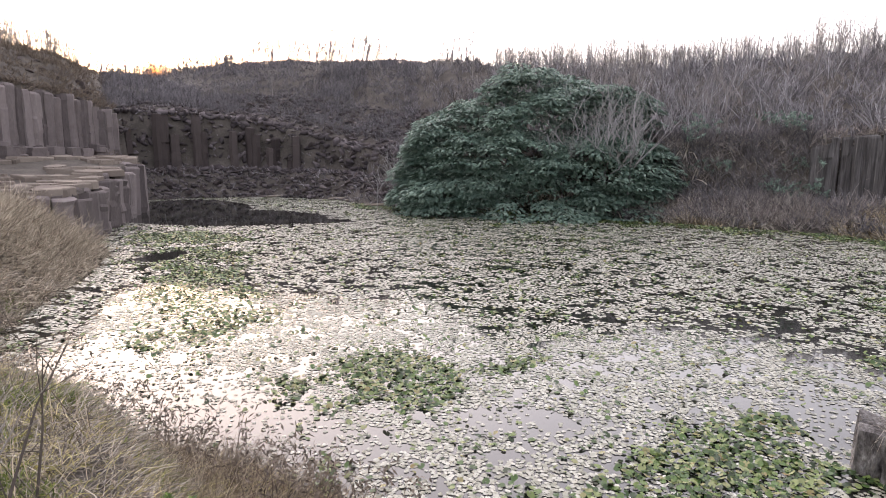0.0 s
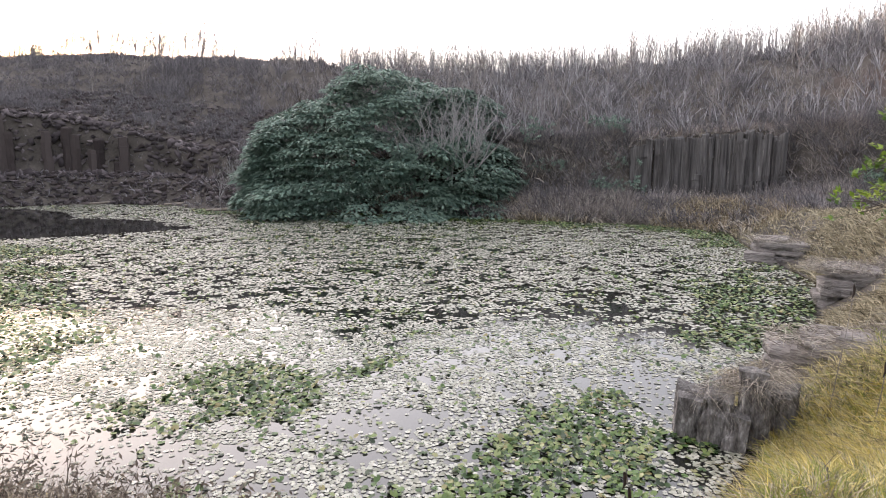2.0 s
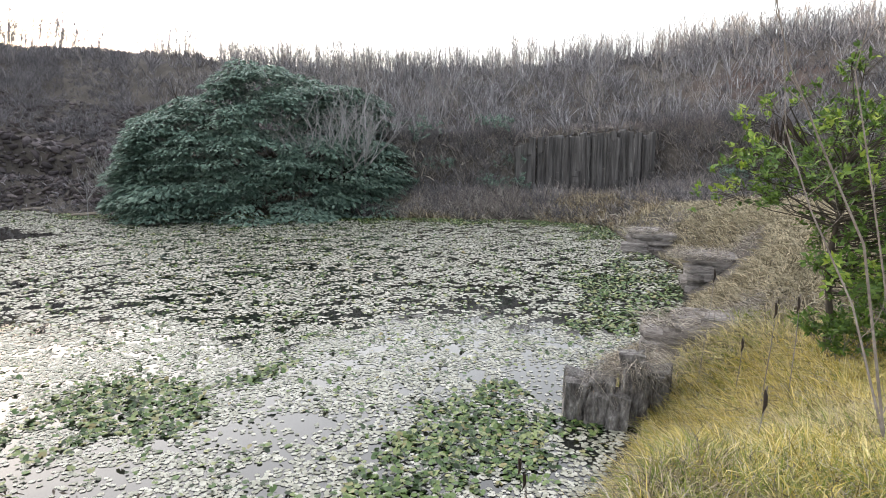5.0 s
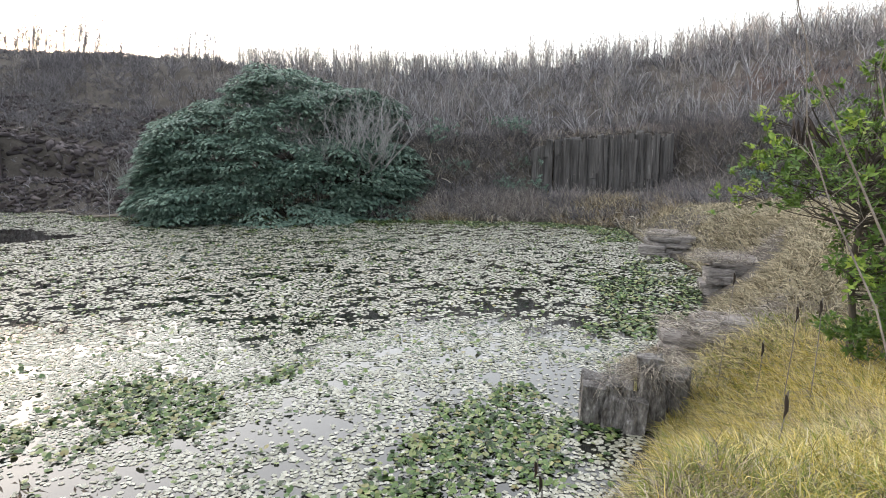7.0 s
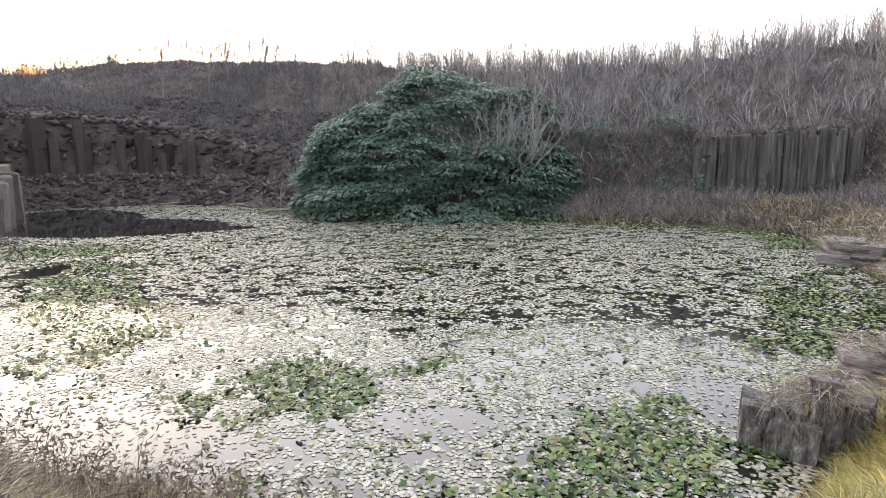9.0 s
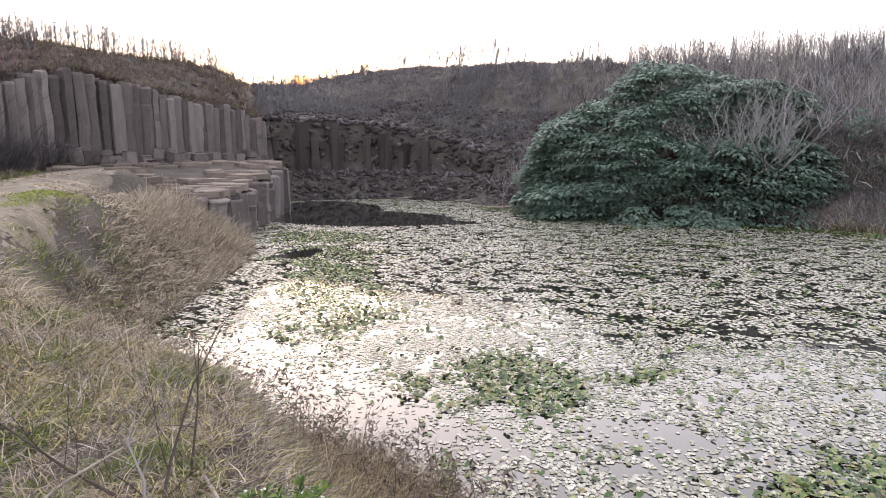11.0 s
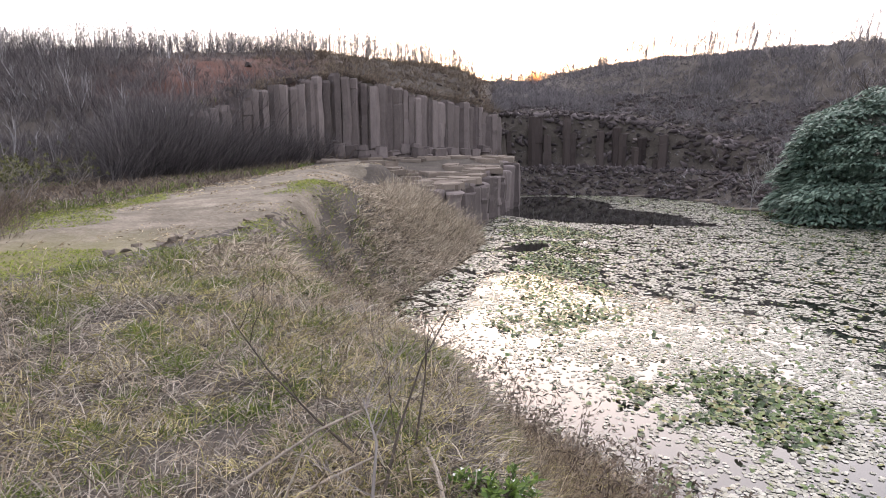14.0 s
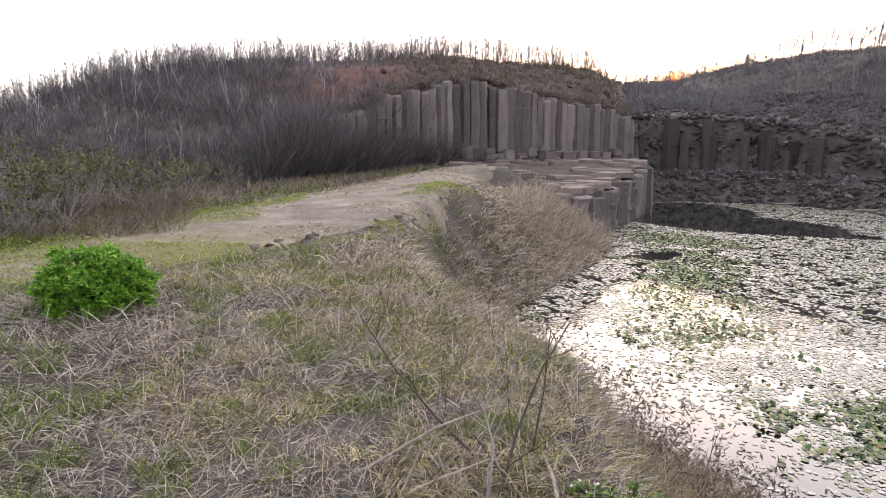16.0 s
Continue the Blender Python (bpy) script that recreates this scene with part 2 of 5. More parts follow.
def vnoise(x, y, seed=0):
    """Smooth value noise on arrays, 0 to 1, one cell a metre."""
    xi, yi = np.floor(x).astype(np.int64), np.floor(y).astype(np.int64)
    fx, fy = x - xi, y - yi
    fx, fy = fx * fx * (3 - 2 * fx), fy * fy * (3 - 2 * fy)

    def h(a, b):
        q = (a * 374761393 + b * 668265263 + seed * 1442695041) & 0xffffffff
        q = ((q ^ (q >> 13)) * 1274126177) & 0xffffffff
        return ((q ^ (q >> 16)) & 0xffff) / 65535.0
    return (h(xi, yi) * (1 - fx) + h(xi + 1, yi) * fx) * (1 - fy) + (h(xi, yi + 1) * (1 - fx) + h(xi + 1, yi + 1) * fx) * fy


def fractal(x, y, seed=0, n=4):
    s, a, out = 1.0, 0.5, 0
    for i in range(n):
        out = out + a * (vnoise(x * s, y * s, seed + i * 17) - 0.5)
        s, a = s * 2.07, a * 0.5
    return out


def smooth(a):
    a = np.clip(a, 0, 1)
    return a * a * (3 - 2 * a)


# ---- the lie of the land ----
POND = [(-15.3, 20.6), (-16.6, 21.9), (-18.3, 22.9), (-18.8, 24.6), (-20.6, 28.4), (-22.9, 34.0), (-25.5, 36.5), (-27.9, 40.2), (-26.0, 43.2), (-22.5, 45.2),
        (-19.8, 46.2), (-14.4, 45.0), (-9.9, 40.8), (-6.0, 40.5), (-1.0, 39.0), (3.0, 36.5), (6.8, 35.0), (11.2, 33.0), (14.5, 31.6), (17.2, 28.0),
        (15.6, 24.0), (14.4, 20.5), (13.4, 17.0), (10.4, 13.0), (8.0, 10.8), (6.0, 9.8), (5.2, 8.3), (4.9, 7.0), (3.4, 5.6), (1.5, 5.3), (-0.4, 5.4),
        (-1.8, 6.0), (-3.0, 6.6), (-4.6, 7.1), (-6.4, 7.4), (-7.9, 7.8), (-9.6, 8.9), (-10.9, 10.9), (-12.0, 13.4), (-13.0, 16.2), (-14.0, 18.2)]
ROAD = [(-8.6, -9.0, 1.3), (-8.9, -4.0, 1.2), (-9.3, -0.6, 1.2), (-10.4, 1.8, 1.9), (-12.2, 4.4, 2.8), (-14.1, 7.6, 2.8), (-19.2, 13.5, 2.2), (-23.6, 19.2, 2.0), (-26.6, 23.0, 2.0), (-29.0, 27.0, 2.2)]
HILL_AZ = [-180, -90, -60, -45, -40, -33, -24, -12, 0, 12, 17, 24, 31, 34.7, 35.3, 38, 42, 46, 50, 52, 55, 58, 62, 70, 80, 90, 110, 180]
HILL_R = [60, 30, 31, 36, 37, 38, 37.5, 38, 42, 46, 51, 53.5, 53.5, 53, 49.5, 47.5, 45, 42.8, 41, 40, 37.5, 35, 32, 28, 26, 26, 40, 60]
FOOT_Z = [2.4, 2.2, 2.0, 1.9, 1.5, 1.2, 1.1, 1.1, 1.2, 1.3, 1.9, 2.1, 2.1, 1.9, 3.1, 3.1, 3.1, 3.1, 3.0, 2.95, 2.8, 2.7, 2.6, 2.5, 2.5, 2.5, 2.4, 2.4]
CLIFF_Z = [2.4, 2.4, 3.0, 4.8, 5.1, 5.1, 4.6, 4.4, 3.6, 3.4, 4.2, 6.0, 6.6, 6.6, 6.3, 7.1, 7.5, 8.1, 8.6, 8.3, 7.6, 6.8, 5.8, 3.3, 2.6, 2.6, 2.5, 2.5]
RIDGE_AZ = [-180, -90, -60, -50, -43, -37, -27, -20, -14, -3, 3, 7, 15, 20, 25, 30, 32, 36, 38.4, 41, 46, 50, 55, 61, 68, 75, 80, 87, 95, 180]
RIDGE_EL = [2, 5, 8.4, 8.6, 8.4, 7.8, 7.4, 6.9, 6.7, 7.0, 7.2, 7.6, 7.3, 7.3, 6.8, 6.0, 5.3, 5.3, 6.4, 7.0, 7.4, 7.9, 7.9, 7.6, 7.2, 6.5, 5.3, 2.6, 1.5, 2]
RIDGE_R = [120, 58, 56, 57, 58, 59, 60, 61, 62, 64, 66, 68, 72, 75, 78, 82, 84, 84, 60, 59, 57, 56, 55, 54, 53, 52, 52, 52, 60, 120]
NEAR_AZ = [-180, -90, -60, -45, -33, -20, 0, 20, 45, 60, 90, 180]
NEAR_Z = [2.4, 2.2, 1.6, 1.1, 1.15, 1.1, 1.5, 1.9, 2.1, 2.3, 2.45, 2.4]


def pond_distance(x, y):
    """Distance to the water's edge, positive on land."""
    px, py = np.array(POND).T
    qx, qy = np.roll(px, -1), np.roll(py, -1)
    d = np.full(x.shape, 1e9)
    inside = np.zeros(x.shape, bool)
    for a, b, c, e in zip(px, py, qx, qy):
        ux, uy = c - a, e - b
        k = np.clip(((x - a) * ux + (y - b) * uy) / (ux * ux + uy * uy), 0, 1)
        d = np.minimum(d, np.hypot(x - a - k * ux, y - b - k * uy))
        hit = (b > y) != (e > y)
        inside ^= hit & (x < (c - a) * (y - b) / np.where(e == b, 1e-9, e - b) + a)
    return np.where(inside, -d, d)


def road_distance(x, y):
    """Distance from the road's middle as a share of its half width."""
    best = np.full(x.shape, 1e9)
    for (a, b, w), (c, e, w2) in zip(ROAD, ROAD[1:]):
        ux, uy = c - a, e - b
        k = np.clip(((x - a) * ux + (y - b) * uy) / (ux * ux + uy * uy), 0, 1)
        best = np.minimum(best, np.hypot(x - a - k * ux, y - b - k * uy) / (w + k * (w2 - w)))
    return best


def land(x, y, rough=True):
    x, y = np.atleast_1d(np.asarray(x, float)), np.atleast_1d(np.asarray(y, float))
    az, r = np.degrees(np.arctan2(-x, y)), np.hypot(x, y)
    d = pond_distance(x, y)
    wob = 0.5 * fractal(x * 0.5, y * 0.5, 3) * np.where(r > 22, 1.0, 0.25)
    foot = np.interp(az, HILL_AZ, FOOT_Z)
    near = np.interp(az, NEAR_AZ, NEAR_Z)
    level = np.where(r < 8, 2.4 + (near - 2.4) * smooth((r - 2) / 6), near + (foot - near) * smooth((r - 8) / 10))
    shelf = smooth((az - 33.5) / 0.6) * smooth((45 - az) / 2) * smooth((r - 29.3) / 0.8)
    level = level * (1 - 0.63 * smooth((53.5 - az) / 14) * smooth((az - 33) / 2) * smooth((30.2 - r) / 0.8) * smooth((r - 11) / 3))
    ramp = smooth((47 - az) / 4) * smooth((az - 33) / 1) * smooth((r - 27) / 2) * np.where(az < 35.2, smooth((46 - r) / 3), 1.0)
    level = level * (1 - ramp) + np.clip(1.95 + (r - 29.5) * 0.095, 1.85, 3.1) * ramp
    bank = np.interp(az, [-180, -40, -26, 30, 40, 52, 58, 180], [2.6, 2.6, 4.6, 4.6, 3.2, 3.0, 2.3, 2.3])
    bank = np.where(r > 24, 3.0, bank) * (1 - shelf) + 0.5 * shelf
    z = level * smooth((d + 0.15) / bank)
    hr, top = np.interp(az, HILL_AZ, HILL_R) + wob, np.interp(az, HILL_AZ, CLIFF_Z)
    rr = np.interp(az, RIDGE_AZ, RIDGE_R)
    rz = 4.0 + rr * np.tan(np.radians(np.interp(az, RIDGE_AZ, RIDGE_EL)))
    z = z + (top - foot) * smooth((r - hr - 0.2) / 1.1)
    k = np.clip((r - hr - 1.0) / (rr - hr - 1.0), 0, 1)
    z = z + (rz - top) * (0.35 * k + 0.65 * np.sin(k * np.pi / 2) ** 1.3)
    z = z - np.clip(r - rr, 0, 400) * 0.05
    if rough:
        way = smooth((road_distance(x, y) - 0.85) / 0.5)
        amp = (0.10 + 0.9 * smooth((r - hr) / 5) * (1 - 0.75 * smooth((r - rr + 5) / 5)))
        z = z + fractal(x * 0.45, y * 0.45, 11) * amp * way * smooth((d + 0.3) / 1.5)
        z = z + fractal(x * 2.2, y * 2.2, 5, 3) * 0.16 * way * smooth((d + 0.1) / 0.8) * (1 - shelf)
    k = smooth((d + 0.25) / 0.5)
    return z * k + (-0.08 - np.clip(-d, 0, 1.2) * 0.6) * (1 - k)


def land_at(x, y):
    return float(land(x, y)[0])


az_steps = np.radians(np.concatenate([np.arange(-180, -64, 4), np.arange(-64, 100, 0.5), np.arange(100, 180, 4)]))
rings = np.concatenate([np.arange(0.3, 10, 0.2), np.arange(10, 60, 0.4), np.arange(60, 100, 1.5), np.geomspace(100, 3500, 24)])
gx, gy = -np.outer(rings, np.sin(az_steps)), np.outer(rings, np.cos(az_steps))
gz = land(gx.ravel(), gy.ravel())
nr, na = gx.shape
ii, jj = np.meshgrid(np.arange(nr - 1), np.arange(na), indexing="ij")
j2 = (jj + 1) % na
quads = np.stack([ii * na + jj, (ii + 1) * na + jj, (ii + 1) * na + j2, ii * na + j2], -1).reshape(-1, 4)
gv = np.stack([gx.ravel(), gy.ravel(), gz], -1)
gv = np.vstack([gv, [[0, 0, land_at(0, 0)]]])
hub = np.stack([np.full(na, nr * na), np.full(na, nr * na), np.arange(na), (np.arange(na) + 1) % na], -1)[:, [0, 3, 2]]
tris = np.vstack([quads[:, [0, 1, 2]], quads[:, [0, 2, 3]], hub[:, ::-1]])
me = tri_mesh("ground", gv, tris, M_GROUND, True)
ground = tagged(new("ground", me), "dry brown soil bank, quarry floor and overgrown hills", "ground", kind="structure")

bm = bmesh.new()
bmesh.ops.create_grid(bm, x_segments=8, y_segments=8, size=0.5, matrix=Matrix.Translation((-5.5, 26, 0)) @ Matrix.Diagonal((50, 44, 1, 1)))
water = tagged(part("water", bm, M_WATER), "still dark pond water mirroring the sky and hills", "water", kind="structure")

# the dirt road, draped on the bank
rp = np.array(ROAD)
tt = np.linspace(0, len(ROAD) - 1, 160)
cx, cy, cw = (np.interp(tt, np.arange(len(ROAD)), rp[:, i]) for i in range(3))
ker = np.ones(15) / 15
cx, cy = (np.convolve(np.pad(c, 7, mode="edge"), ker, "valid") for c in (cx, cy))
dx, dy = np.gradient(cx), np.gradient(cy)
ln_ = np.hypot(dx, dy)
us = np.linspace(-1, 1, 27)
edge = 0.92 + 0.5 * fractal(np.outer(tt, np.ones(27)) * 2.1, np.sign(us)[None] * 9.0 + np.zeros((160, 27)), 21)
sx = cx[:, None] - (dy / ln_)[:, None] * us * cw[:, None] * edge
sy = cy[:, None] + (dx / ln_)[:, None] * us * cw[:, None] * edge
sz = land(sx.ravel(), sy.ravel()) + np.tile(0.035 - 0.06 * np.abs(us) ** 8, 160)
ii, jj = np.meshgrid(np.arange(159), np.arange(26), indexing="ij")
quads = np.stack([ii * 27 + jj, ii * 27 + jj + 1, (ii + 1) * 27 + jj + 1, (ii + 1) * 27 + jj], -1).reshape(-1, 4)[:, ::-1]
road = tagged(new("road", tri_mesh("road", np.stack([sx.ravel(), sy.ravel(), sz], -1), quads, M_ROAD, True)), "pale trodden dirt road along the bank", "road", kind="structure")


# ---- rock ----
def column_mesh(radius, height, lean=0.0, joints=5):
    """An upright six-sided basalt column, its sides worn and cracked across."""
    n = random.choice((5, 6, 6, 6, 7))
    ang = [2 * math.pi * (i + random.uniform(-0.22, 0.22)) / n for i in range(n)]
    rad = [radius * random.uniform(0.86, 1.12) for _ in range(n)]
    lv = [0.0] + sorted(random.uniform(0.1, 0.92) for _ in range(joints)) + [0.97, 1.0]
    v, f = [], []
    sx_, sy_ = random.uniform(-0.03, 0.03), random.uniform(-0.03, 0.03)
    for k, t in enumerate(lv):
        s = 0.86 if t == 1.0 else random.uniform(0.88, 1.08)
        ox, oy = random.uniform(-0.1, 0.1) * radius + lean * t, random.uniform(-0.1, 0.1) * radius
        for a, r_ in zip(ang, rad):
            v.append((math.cos(a) * r_ * s + ox, math.sin(a) * r_ * s + oy, t * height + (math.cos(a) * sx_ + math.sin(a) * sy_) * (2.0 if k > 0 else 0)))
    for k in range(len(lv) - 1):
        for i in range(n):
            f.append((k * n + i, k * n + (i + 1) % n, (k + 1) * n + (i + 1) % n, (k + 1) * n + i))
    f.append(tuple((len(lv) - 1) * n + i for i in range(n)))
    me = bpy.data.meshes.new("basalt_column")
    me.from_pydata(v, [], f)
    return me


def rock_bmesh(sx_, sy_, sz_, n=16, square=0.55):
    """An angular stone: the hull of a jittered box."""
    b = bmesh.new()
    for _ in range(n):
        p = Vector((random.uniform(-1, 1), random.uniform(-1, 1), random.uniform(-1, 1)))
        m_ = max(abs(p.x), abs(p.y), abs(p.z))
        p = p / m_ * (square + (1 - square) * random.random())
        b.verts.new((p.x * sx_, p.y * sy_, p.z * sz_))
    bmesh.ops.convex_hull(b, input=b.verts)
    for vv in [vv for vv in b.verts if not vv.link_faces]:
        b.verts.remove(vv)
    return b


def arc(az0, az1, step):
    """Places along the foot of the cliffs between two headings, a step apart."""
    out, a = [], az0
    sgn = 1 if az1 > az0 else -1
    last = None
    while (az1 - a) * sgn > 0:
        r_ = float(np.interp(a, HILL_AZ, HILL_R))
        p = Vector((-math.sin(radians(a)) * r_, math.cos(radians(a)) * r_, 0))
        if last is None or (p - last).length >= step:
            out.append((a, r_, p))
            last = p
            step = step * random.uniform(0.9, 1.1)
        a += 0.05 * sgn
    return out


def cliff(name, label, az0, az1, width, rows, drop, material, gaps=0.0, sag=0.15):
    c = empty(name, (0, 0, 0), label, "rock cliff")
    for row in range(rows):
        for a, r_, p in arc(az0, az1, width):
            wob = 0.5 * float(fractal(np.array([p.x * 0.5]), np.array([p.y * 0.5]), 3)[0])
            rr_ = r_ + wob + 0.25 - row * width * 0.75 + random.uniform(-0.12, 0.12) + 0.9 * float(fractal(np.array([a * 0.5]), np.array([3.3]), 9, 2)[0])
            x, y = -math.sin(radians(a)) * rr_, math.cos(radians(a)) * rr_
            top = float(np.interp(a, HILL_AZ, CLIFF_Z))
            base = land_at(-math.sin(radians(a)) * (rr_ - 0.7), math.cos(radians(a)) * (rr_ - 0.7)) - 0.4
            lo = float(np.interp(a, HILL_AZ, FOOT_Z))
            tz = lo + (top - lo) * (1.0 if row == 0 else random.uniform(*drop)) + random.uniform(-0.1 - sag * 2, 0.05)
            if (row and random.random() < 0.35) or random.random() < gaps:
                continue
            me = column_mesh(width * random.uniform(0.86, 1.05), max(0.6, tz - base))
            me.materials.append(material)
            col = new("basalt_column", me)
            col.parent, col.location = c, (x, y, base)
            col.rotation_euler = (0, 0, random.uniform(0, 6.28))
    return c


cliff("basalt_cliff", "tall weathered basalt columns under a dry slope", 35.6, 64.0, 0.42, 2, (0.1, 0.28), M_BASALT, 0.0, 0.14)
cliff("basalt_cliff", "grey basalt columns half hidden by dry brush", -23.4, -35.2, 0.25, 2, (0.05, 0.45), M_PALE, 0.06, 0.2)
cliff("basalt_cliff", "dark broken basalt columns above the cove", 21.0, 34.8, 0.42, 1, (0.2, 0.8), M_DIMCOL, 0.62, 1.2)

# the shelf of rock by the pond: its columns stand in the water
shelf = empty("rock_shelf", (0, 0, 0), "flat basalt shelf whose cut columns stand in the pond", "rock")
edge_pts = [Vector((*p, 0)) for p in ((-20.6, 21.0), (-19.4, 21.6), (-18.3, 22.9), (-18.8, 24.6), (-20.6, 28.4), (-22.9, 34.0), (-25.5, 36.5), (-27.9, 40.2))]
for a, b in zip(edge_pts, edge_pts[1:]):
    n = max(1, round((b - a).length / 0.7))
    for i in range(n):
        p = a.lerp(b, (i + 0.5) / n)
        nrm = Vector((b.y - a.y, a.x - b.x, 0)).normalized()
        for row in range(2):
            q = p + nrm * (-0.15 - row * 0.62) + Vector((random.uniform(-0.1, 0.1), random.uniform(-0.1, 0.1), 0))
            top = min(3.1, 1.95 + (q.length - 29.5) * 0.095) + random.uniform(-0.2, 0.08) - (random.uniform(0.0, 0.25) if row == 0 else 0)
            me = column_mesh(random.uniform(0.46, 0.62), top + 0.8)
            me.materials.append(M_BASALT)
            col = new("basalt_column", me)
            col.parent, col.location = shelf, (q.x, q.y, -0.8)
            col.rotation_euler = (0, 0, random.uniform(0, 6.28))

# flat slabs lying on the shelf, and stumps of columns at the foot of the cliff
def slab_mesh(r_, h):
    n = random.randint(6, 9)
    ang = sorted(random.uniform(0, 6.28) for _ in range(n))
    rim = [(math.cos(a) * r_ * random.uniform(0.8, 1.15), math.sin(a) * r_ * random.uniform(0.6, 0.9)) for a in ang]
    v = [(x, y, -0.2) for x, y in rim] + [(x, y, h * 0.85) for x, y in rim] + [(x * 0.94, y * 0.94, h + 0.04 * x) for x, y in rim]
    f = [(k * n + i, k * n + (i + 1) % n, (k + 1) * n + (i + 1) % n, (k + 1) * n + i) for k in (0, 1) for i in range(n)] + [tuple(2 * n + i for i in range(n))]
    me = bpy.data.meshes.new("slab")
    me.from_pydata(v, [], f)
    me.materials.append(M_SLAB)
    return me


def polar(az, r_):
    return -math.sin(radians(az)) * r_, math.cos(radians(az)) * r_


slabs = [slab_mesh(random.uniform(0.5, 1.1), random.uniform(0.05, 0.16)) for _ in range(10)]
for i in range(110):
    if i < 60:
        k = random.random()
        a, b = edge_pts[int(k * 5.99)], edge_pts[int(k * 5.99) + 1]
        p = a.lerp(b, random.random()) + Vector((-1, 0.55, 0)) * random.uniform(0.4, 4.5)
        x, y = p.x, p.y
    else:
        a = random.uniform(36, 52)
        x, y = polar(a, float(np.interp(a, HILL_AZ, HILL_R)) - random.uniform(0.8, 4.0))
    if road_distance(np.array([x]), np.array([y]))[0] < 0.9 and i % 3:
        continue
    ob = new("slab", random.choice(slabs))
    ob.parent = shelf
    ob.location = (x, y, land_at(x, y) + random.uniform(-0.02, 0.08))
    ob.rotation_euler = (random.uniform(-0.06, 0.06), random.uniform(-0.06, 0.06), random.uniform(0, 6.28))
for i in range(26):
    a = random.uniform(36.2, 47.5)
    x, y = polar(a, float(np.interp(a, HILL_AZ, HILL_R)) - random.uniform(0.7, 2.6))
    me = column_mesh(random.uniform(0.4, 0.6), random.uniform(0.5, 1.15), joints=1)
    me.materials.append(M_BASALT)
    ob = new("column_stump", me)
    ob.parent, ob.location = shelf, (x, y, land_at(x, y) - 0.25)

# rubble under and over the back wall: large blocks one by one, the rest as scree
blocks = []
for i in range(14):
    b = rock_bmesh(random.uniform(0.18, 0.42), random.uniform(0.16, 0.34), random.uniform(0.1, 0.24))
    me = bpy.data.meshes.new("boulder")
    b.to_mesh(me)
    b.free()
    me.materials.append(M_DIMCOL if i % 3 else M_BASALT)
    blocks.append(me)
for i in range(300):
    a = random.uniform(12, 35)
    hr_ = float(np.interp(a, HILL_AZ, HILL_R))
    r_ = hr_ + (random.uniform(0.4, 6.5) if i % 5 < 3 else random.uniform(-3.4, -0.2))
    x, y = polar(a, r_)
    ob = new("boulder", random.choice(blocks))
    ob.location = (x, y, land_at(x, y) + random.uniform(-0.05, 0.12))
    ob.rotation_euler = (random.uniform(-0.5, 0.5), random.uniform(-0.5, 0.5), random.uniform(0, 6.28))
    tagged(ob, "angular dark basalt boulder on the scree slope", "boulder", "boulders of the scree")


class Field:
    """Many small pieces gathered into one mesh."""

    def __init__(self):
        self.v, self.f, self.n = [], [], 0

    def add(self, v, f):
        self.v.append(np.asarray(v, np.float32))
        self.f.append(np.asarray(f, np.int64) + self.n)
        self.n += len(v)

    def mesh(self, name, material, smooth_=False):
        return tri_mesh(name, np.vstack(self.v), np.vstack(self.f), material, smooth_)


def unit(v):
    return v / np.maximum(np.linalg.norm(v, axis=-1, keepdims=True), 1e-9)


def ribbons(base, way, length, width, droop):
    """Bent tapering blades: five corners and three triangles each."""
    n = len(base)
    way = unit(way)
    side = unit(np.cross(way, rng.normal(size=(n, 3)))) * width[:, None] * 0.5
    flat = np.stack([way[:, 0], way[:, 1], np.zeros(n)], -1) + rng.normal(size=(n, 3)) * [0.25, 0.25, 0]
    mid = base + way * (length * 0.55)[:, None]
    tip = mid + way * (length * 0.45)[:, None] + flat * (droop * length * 0.5)[:, None] - np.array([0, 0, 1.0]) * (droop * length * 0.4)[:, None]
    v = np.stack([base - side, base + side, mid - side * 0.8, mid + side * 0.8, tip], 1).reshape(-1, 3)
    o = np.arange(n)[:, None] * 5
    f = np.stack([o + [0, 1, 3], o + [0, 3, 2], o + [2, 3, 4]], 1).reshape(-1, 3)
    return v, f


def spikes(base, way, length, width):
    """Straight stems: one slim triangle each."""
    n = len(base)
    way = unit(way)
    side = unit(np.cross(way, rng.normal(size=(n, 3)))) * width[:, None] * 0.5
    v = np.stack([base - side, base + side, base + way * length[:, None]], 1).reshape(-1, 3)
    return v, np.arange(n)[:, None] * 3 + np.arange(3)


def sector(n, a0, a1, r0, r1, k=1.0):
    """Places strewn over a sector round the standpoint; k under 2 packs them towards the middle."""
    a = np.radians(rng.uniform(a0, a1, n))
    r_ = (rng.uniform(0, 1, n) * (r1 ** k - r0 ** k) + r0 ** k) ** (1 / k)
    return -np.sin(a) * r_, np.cos(a) * r_


def upward(n, lean):
    w = rng.normal(size=(n, 3)) * lean
    w[:, 2] = 1
    return w


# ---- water lilies ----
def dent(n):
    """One round pad with its notch, as a fan."""
    a = np.radians(np.linspace(14, 346, n))
    return np.vstack([[0, 0, 0], np.stack([np.cos(a), np.sin(a), np.zeros(n)], -1)])


